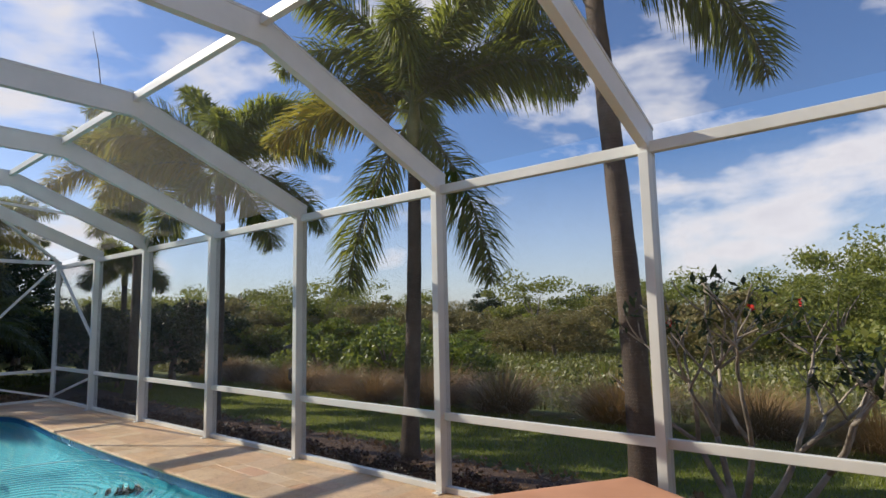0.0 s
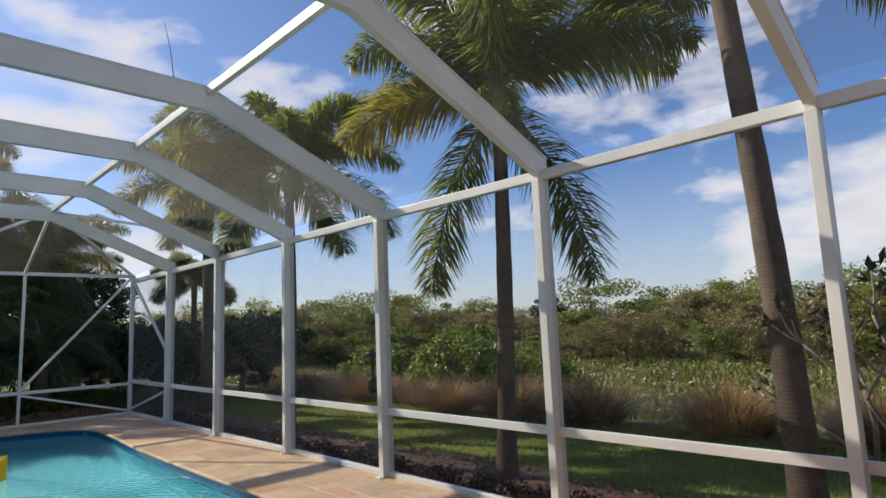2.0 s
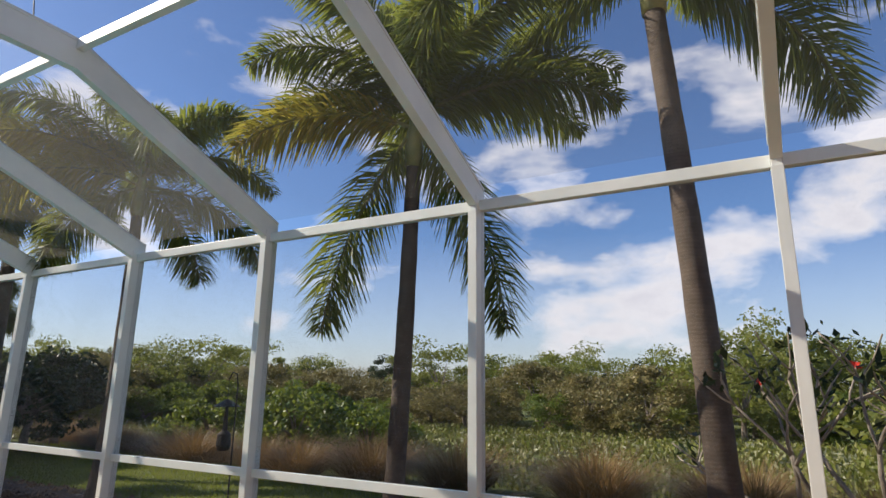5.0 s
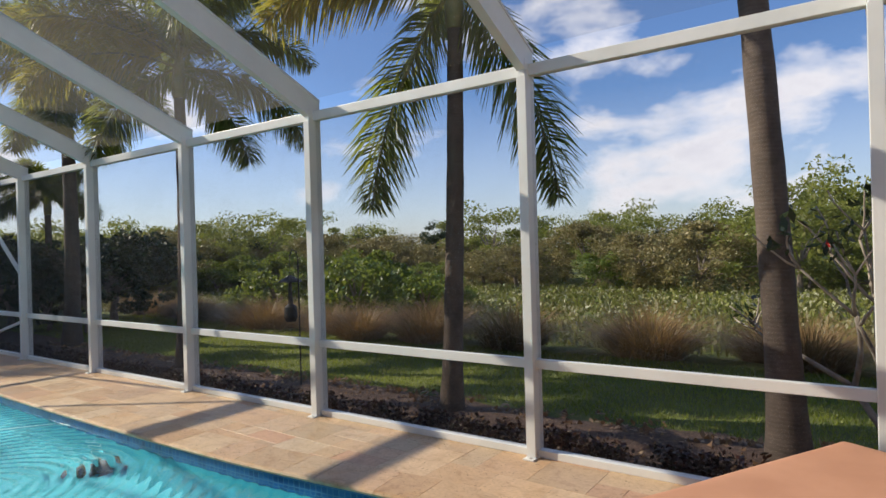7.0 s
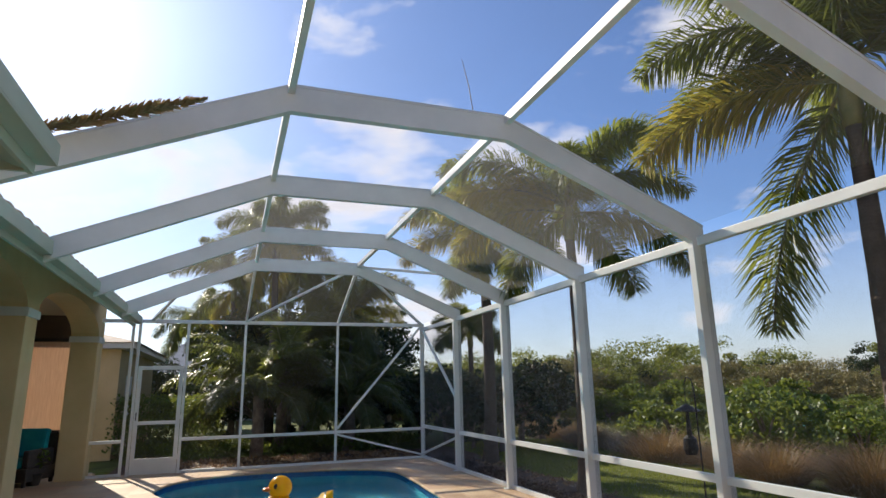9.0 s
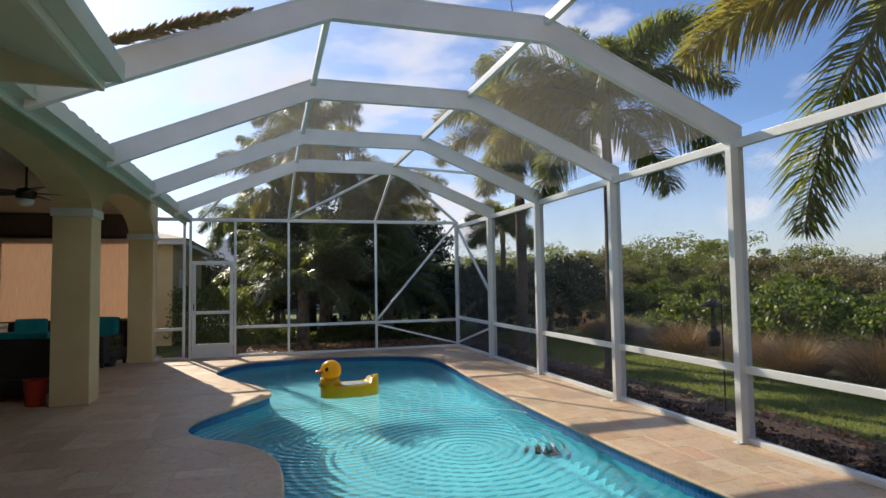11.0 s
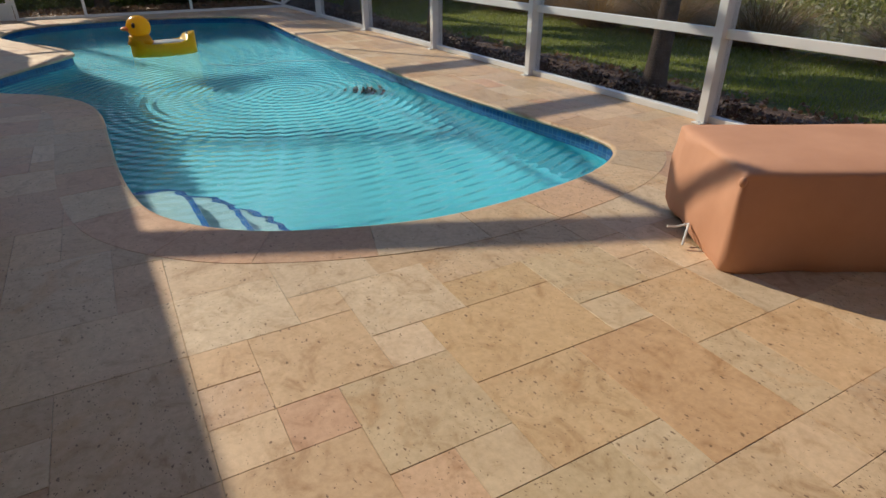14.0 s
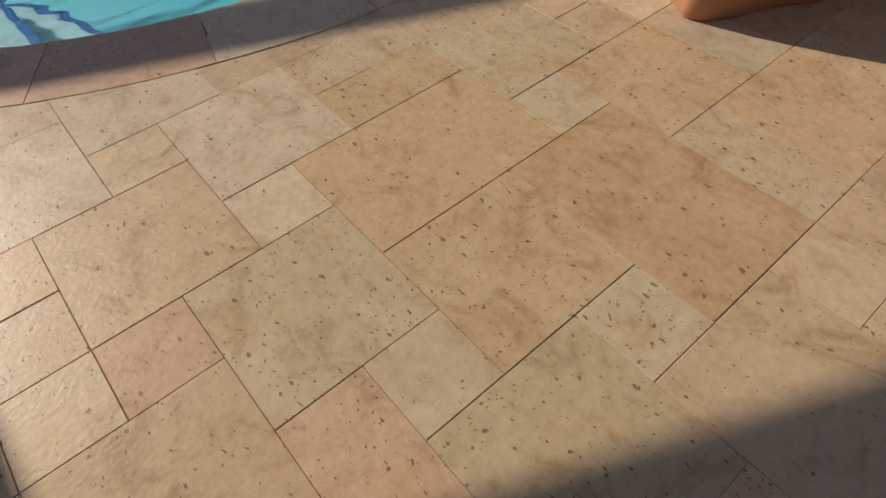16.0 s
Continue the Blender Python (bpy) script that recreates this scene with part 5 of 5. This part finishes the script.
rows = [[bm.verts.new((-2.2 + 0.45 * j, 14.30 + 0.46 * i, -0.10 + 0.03 * noise.noise(Vector((j * 0.7, i * 0.7, 2))))) for j in range(19)] for i in range(7)]
for a, b in zip(rows, rows[1:]):
    for j in range(18):
        bm.faces.new((a[j], a[j + 1], b[j + 1], b[j]))
structure("end_mulch_bed", bm, M["mulch"], "brown mulch strewn with dry leaves behind the end wall", "mulch")
cs = np.concatenate([np.stack([4.45 + 1.30 * r.random(900), -6 + 20 * r.random(900), np.full(900, -0.075)], 1),
                     np.stack([-1.6 + 6 * r.random(900), 14.4 + 2.5 * r.random(900), np.full(900, -0.06)], 1)], 0)
v, f = leaf_cloud(cs, np.full((len(cs), 3), (0.10, 0.10, 0.012)), 6, 0.075, 0.15, 44)
tagged(quads("leaf_litter", v, f, M["litter"]), "dry brown leaves lying on the mulch", "leaves", kind="stuff")
low = thing("maroon_plant", (4.62, 3.0, -0.10), "low dark maroon bedding plant in the mulch", "plant", "bedding plants along the cage")
cs = [(0.10 * math.cos(a), 0.10 * math.sin(a), 0.06 + 0.045 * (i % 3)) for i, a in enumerate(np.linspace(0, 6, 9))]
v, f = leaf_cloud(cs, [(0.10, 0.10, 0.075)] * 9, 46, 0.045, 0.8, 45)
quads("foliage", v, f, M["maroon"], low)
rl = random.Random(3)
y = -5.0
while y < 13.8:
    copy_thing(low, pose(4.55 + rl.uniform(-0.06, 0.14), y, -0.10, 0, 0, rl.uniform(0, 360)) @ Matrix.Diagonal((1.1, 1.1, rl.uniform(0.55, 1.1), 1)))
    y += rl.uniform(0.24, 0.46)

# bare branching shrub with pale limbs
shrub = thing("bare_shrub", (5.15, 0.70, -0.12), "sparse shrub with pale forking branches and few dark leaves", "shrub")
rs = random.Random(17)
tips = []


def grow(p, d, length, r_, depth):
    pts, rad = [p], [r_]
    for i in range(4):
        d = (d + Vector((rs.uniform(-0.22, 0.22), rs.uniform(-0.22, 0.22), rs.uniform(-0.05, 0.2)))).normalized()
        p = p + d * length / 4
        pts.append(p)
        rad.append(r_ * (1 - 0.35 * (i + 1) / 4))
    part("branch", tube(pts, rad, 7), M["palebark"], shrub, smooth=True)
    if depth == 0:
        tips.append(p)
        return
    for q in range(rs.choice((2, 2, 3))):
        a = rs.uniform(0, 6.283)
        nd = (d + Vector((math.cos(a) * 0.75, math.sin(a) * 0.95, rs.uniform(-0.25, 0.4)))).normalized()
        grow(p, nd, length * rs.uniform(0.62, 0.85), r_ * 0.62, depth - 1)


for d in ((0.1, 0.35, 1), (0.15, -0.6, 1), (0.0, -0.15, 1), (-0.05, 0.75, 0.9), (0.2, -1.1, 0.8)):
    grow(Vector((rs.uniform(-0.05, 0.05), rs.uniform(-0.08, 0.08), 0)), Vector(d).normalized(), 0.72, 0.034, 3)
cs = [tuple(t) for i, t in enumerate(tips) if i % 2 == 0]
v, f = leaf_cloud(cs, [(0.16, 0.16, 0.11)] * len(cs), 14, 0.10, 0.5, 47, 2.4)
quads("foliage", v, f, M["leafdark"], shrub)
cs = [tuple(t) for i, t in enumerate(tips) if i % 17 == 5]
v, f = leaf_cloud(cs, [(0.035, 0.035, 0.03)] * len(cs), 14, 0.04, 0.6, 48, 1.2)
quads("flowers", v, f, M["flower"], shrub)

# lantern on a garden hook in the bed
hook = thing("garden_lantern", (5.2, 6.58, -0.10), "dark metal bird feeder lantern hanging from a garden hook", "lantern")
part("hook", tube([(0, 0, 0), (0, 0, 1.55), (0, 0.03, 1.66), (0, 0.10, 1.68), (0, 0.15, 1.60)], 0.009, 8), M["dark"], hook)
part("hanger", tube([(0, 0.15, 1.60), (0, 0.15, 1.36)], 0.004, 6), M["dark"], hook)
part("cap", lathe([(0.015, 1.37), (0.05, 1.35), (0.14, 1.30), (0.15, 1.285)], 20), M["dark"], hook).location = (0, 0.15, 0)
part("cage", lathe([(0.02, 1.285), (0.025, 1.15), (0.03, 1.02), (0.075, 0.98), (0.085, 0.86), (0.06, 0.80)], 14), M["dark"], hook).location = (0, 0.15, 0)

# potted plant under the arcade
pot = thing("potted_plant", (-3.05, 13.55, 0), "leafy potted plant in a dark pot beside the column", "plant")
part("pot", lathe([(0.10, 0), (0.14, 0.18), (0.15, 0.20), (0.13, 0.20)], 20), M["dark"], pot)
v, f = leaf_cloud([(0, 0, 0.36), (0.08, 0.05, 0.45), (-0.07, -0.04, 0.42)], [(0.16, 0.16, 0.14)] * 3, 40, 0.12, 0.8, 49, 2.2)
quads("foliage", v, f, M["leafbright"], pot)

pad = thing("doorstep", (-0.42, 14.58, -0.12), "pale concrete doorstep outside the screen door", "step")
part("slab", box((-0.32, -0.22, 0), (0.32, 0.22, 0.10), 0.012), M["trimgrey"], pad)

# dead frond lying on the roof screen
dead = thing("fallen_frond", Matrix.Translation((-1.35, 5.14, beam_z(-1.35) + 0.03)) @ pose(0, 0, 0, 0, 0, -8), "withered palm frond lying on the roof screen", "frond")
v, f, rib = frond_mesh(1.25, radians(19), radians(4), 0.13, 901, 60, True, 0.03)
v[:, 2] = v[:, 0] * 0.30 + np.abs(v[:, 2] - v[:, 0] * 0.33) * 0.35
quads("leaf_blade", v, f, M["straw"], dead)

# ---- neighbouring houses ----
nb = thing("neighbour_house", (-2.62, 18.2, -0.1), "yellow neighbouring house with a tiled eave and a window", "house")
part("wall", box((-5.0, 0.0, 0), (0.0, 7.0, 2.75)), M["stucco"], nb)
win = part("window", box((-0.02, 1.2, 0.9), (0.012, 2.2, 2.1), 0.01), M["globe"], nb, "white framed window")
part("eave_board", box((-5.3, -0.35, 2.75), (0.35, 7.3, 2.90), 0.01), M["white"], nb)
bm = bmesh.new()
ring = [bm.verts.new(p) for p in ((-5.4, -0.45, 2.90), (0.45, -0.45, 2.90), (0.45, 7.4, 2.90), (-5.4, 7.4, 2.90))]
rdg = [bm.verts.new((-2.5, 2.6, 3.7)), bm.verts.new((-2.5, 4.6, 3.7))]
for fc in ((ring[0], ring[1], rdg[0]), (ring[1], ring[2], rdg[1], rdg[0]), (ring[2], ring[3], rdg[1]), (ring[3], ring[0], rdg[0], rdg[1])):
    bm.faces.new(fc)
part("roof", bm, M["rooftile"], nb)
gh = thing("grey_roof_house", (-1.2, 37.0, -0.1), "pale house with a grey hipped roof beyond the hedge", "house")
part("wall", box((-4.0, 0, 0), (4.2, 7.0, 2.6)), M["trimgrey"], gh)
bm = bmesh.new()
ring = [bm.verts.new(p) for p in ((-4.6, -0.6, 2.6), (4.8, -0.6, 2.6), (4.8, 7.6, 2.6), (-4.6, 7.6, 2.6))]
rdg = [bm.verts.new((-0.8, 3.5, 4.9)), bm.verts.new((1.0, 3.5, 4.9))]
for fc in ((ring[0], ring[1], rdg[1], rdg[0]), (ring[1], ring[2], rdg[1]), (ring[2], ring[3], rdg[0], rdg[1]), (ring[3], ring[0], rdg[0])):
    bm.faces.new(fc)
part("roof", bm, M["greyroof"], gh)
for x in (-2.2, 1.2):
    w_ = part("window", box((x, -0.03, 1.0), (x + 1.1, 0.0, 2.1), 0.01), M["dark"], gh)
    part("window_frame", box((x - 0.06, -0.05, 0.94), (x + 1.16, -0.03, 1.0), 0.004), M["white"], w_)

# ---- coping stones and pavers ----
def coping_stone(i0, i1):
    """One stone of the pool's rim, with a rounded nose over the water."""
    bm = bmesh.new()
    prof_ = [(0.33, -0.03), (0.33, 0.0012), (0.329, 0.0022), (0.0, 0.0022), (-0.018, -0.004), (-0.025, -0.016), (-0.02, -0.030), (0.0, -0.036)]
    rows = []
    for q in range(i0, i1 + 1):
        p, o = EDGE[q % NE], OUT[q % NE]
        back = EDGE[(q + 1) % NE] - EDGE[q % NE] if q == i0 else (EDGE[(q - 1) % NE] - EDGE[q % NE] if q == i1 else Vector((0, 0, 0)))
        gap = back.normalized() * 0.0018 if back.length else back
        rows.append([bm.verts.new((p.x + o.x * d + gap.x, p.y + o.y * d + gap.y, z)) for d, z in prof_])
    for a, b in zip(rows, rows[1:]):
        for j in range(len(prof_)):
            bm.faces.new((a[j], a[(j + 1) % len(prof_)], b[(j + 1) % len(prof_)], b[j]))
    bm.faces.new(rows[0][::-1])
    bm.faces.new(rows[-1])
    bmesh.ops.recalc_face_normals(bm, faces=bm.faces)
    return bm


coping = thing("coping", (0, 0, 0), "rounded travertine coping round the pool", "coping", kind="structure")
rc = random.Random(12)
i = 0
while i < NE:
    j = min(NE, i + rc.choice((3, 4, 5)))
    if NE - j < 3:
        j = NE
    part("coping_stone", coping_stone(i, j), M["tile"], coping)
    i = j

UNIT = 0.2045
TURN = Matrix.Translation((0.66, 1.57, 0)) @ Matrix.Rotation(radians(-2.2), 4, "Z")
LAID = ["0 0 1 1", "-2 0 2 2", "-2 -1 1 1", "-1 -2 2 2", "1 -3 2 2", "1 -1 3 2", "3 -4 2 3", "2 -4 1 1", "4 -1 1 1", "0 -3 1 1", "0 1 2 2", "2 2 1 1", "2 1 2 1",
        "4 0 2 2", "6 0 1 1", "5 -2 2 2", "5 -4 1 2", "0 -5 2 2", "2 -6 2 2", "-3 -3 2 2", "-1 -4 1 2", "-1 2 1 1", "-3 2 2 2", "3 -5 2 1", "4 -7 2 2", "6 -4 2 2"]
# tones of single pavers: pale, honey, rust, grey, rose
TONES = {"0 0 1 1": (1.12, 1.15, 1.20), "1 -1 3 2": (1.0, 0.925, 0.78), "1 -3 2 2": (1.0, 0.94, 0.82), "3 -4 2 3": (0.93, 0.80, 0.67), "2 -4 1 1": (1.0, 1.04, 1.04),
         "4 -1 1 1": (1.03, 1.06, 1.05), "0 -3 1 1": (0.99, 1.01, 1.0), "-1 -2 2 2": (0.96, 0.98, 0.94), "-2 0 2 2": (1.0, 0.94, 0.86), "2 1 2 1": (0.95, 0.90, 0.76),
         "4 0 2 2": (0.96, 0.99, 0.94), "5 -2 2 2": (1.0, 0.93, 0.83), "5 -4 1 2": (0.98, 0.98, 0.95), "0 -5 2 2": (0.90, 0.92, 0.86), "3 -5 2 1": (0.97, 0.84, 0.72),
         "6 -4 2 2": (1.02, 0.92, 0.81)}
taken, tiles = set(), []


def lay(x, y, w, h):
    cells = [(x + a, y + b) for a in range(w) for b in range(h)]
    if any(c in taken for c in cells):
        return False
    taken.update(cells)
    tiles.append((x, y, w, h))
    return True


for row in LAID:
    lay(*[int(q) for q in row.split()])
rp = random.Random(21)
SIZES = [(2, 3), (3, 2), (2, 2), (2, 2), (2, 1), (1, 2), (1, 1)]
for gy in range(-27, 70):
    for gx in range(-38, 22):
        if (gx, gy) in taken:
            continue
        order = SIZES[:]
        rp.shuffle(order)
        for w, h in order + [(1, 1)]:
            if lay(gx, gy, w, h):
                break

GAP, CH = 0.0008, 0.0013
shared = {}


def paver_mesh(w, h):
    if (w, h) not in shared:
        a, b = w * UNIT - 2 * GAP, h * UNIT - 2 * GAP
        bm = bmesh.new()
        rows = [[bm.verts.new((x, y, z)) for x, y in ((i_, i_), (a - i_, i_), (a - i_, b - i_), (i_, b - i_))] for i_, z in ((0, -0.03), (0, -CH), (CH, 0.0))]
        for p_, q_ in zip(rows, rows[1:]):
            for j in range(4):
                bm.faces.new((p_[j], p_[(j + 1) % 4], q_[(j + 1) % 4], q_[j]))
        bm.faces.new(rows[2])
        me = bpy.data.meshes.new("paver")
        bm.to_mesh(me)
        bm.free()
        me.materials.append(M["tile"])
        shared[(w, h)] = me
    return shared[(w, h)]


whole, cut = [], []
for x, y, w, h in tiles:
    mid = TURN @ Vector(((x + w / 2) * UNIT, (y + h / 2) * UNIT, 0))
    rad_ = math.hypot(w, h) * UNIT / 2
    if not (DECK[0] - 0.1 < mid.x < DECK[2] - 0.02 and DECK[1] < mid.y < (DECK[3] - 0.02 if mid.x > -2.4 else 14.98)):
        continue
    if mid.x < -1.7 and mid.y < 4.5:
        continue
    d = beside_pool(mid.x, mid.y)
    if d < -rad_:
        continue
    over = mid.x + w * UNIT / 2 > DECK[2] or (mid.x > -2.4 and mid.y + h * UNIT / 2 > DECK[3])
    (cut if d < rad_ + 0.16 or over else whole).append((x, y, w, h, mid))
whole.sort(key=lambda t_: math.hypot((t_[4].x - 1.1) * 0.8, t_[4].y - 1.4))
rest_v, rest_f = [], []


def settle(mid):
    return 0.0016 * noise.noise(Vector((mid.x * 9.1, mid.y * 9.1, 0)))


for n_, (x, y, w, h, mid) in enumerate(whole):
    me = paver_mesh(w, h)
    place = TURN @ Matrix.Translation((x * UNIT + GAP + rp.uniform(-0.0008, 0.0008), y * UNIT + GAP + rp.uniform(-0.0008, 0.0008), settle(mid))) @ Matrix.Rotation(radians(rp.uniform(-0.07, 0.07)), 4, "Z")
    if n_ < 300:
        ob = new("paver", me)
        ob.parent = deck
        ob.matrix_world = place
        tone = TONES.get("%d %d %d %d" % (x, y, w, h))
        if tone:
            ob.color = (*tone, 0.0)
    else:
        k0 = len(rest_v)
        rest_v += [tuple(place @ v_.co) for v_ in me.vertices]
        rest_f += [[k0 + q for q in f_.vertices] for f_ in me.polygons]
FINE = 4
for x, y, w, h, mid in cut:
    st = UNIT / FINE
    n0, m0 = w * FINE, h * FINE
    keep = {}
    for a in range(n0):
        for b in range(m0):
            c = TURN @ Vector((x * UNIT + (a + 0.5) * st, y * UNIT + (b + 0.5) * st, 0))
            if beside_pool(c.x, c.y) > 0.17 and c.x < DECK[2] and (c.y < DECK[3] or c.x < -2.4):
                keep[(a, b)] = True
    ids = {}
    z = settle(mid)
    for a, b in keep:
        fc = []
        for da, db in ((0, 0), (1, 0), (1, 1), (0, 1)):
            key = (a + da, b + db)
            if key not in ids:
                ux = min(max((a + da) * st, GAP), w * UNIT - GAP)
                uy = min(max((b + db) * st, GAP), h * UNIT - GAP)
                p = TURN @ Vector((x * UNIT + ux, y * UNIT + uy, z))
                ids[key] = len(rest_v)
                rest_v.append(tuple(p))
            fc.append(ids[key])
        rest_f.append(fc)
ob = quads("pavers_joined", rest_v, rest_f, M["tile"], deck)
tagged(ob, "travertine pavers farther off on the deck", kind="stuff")
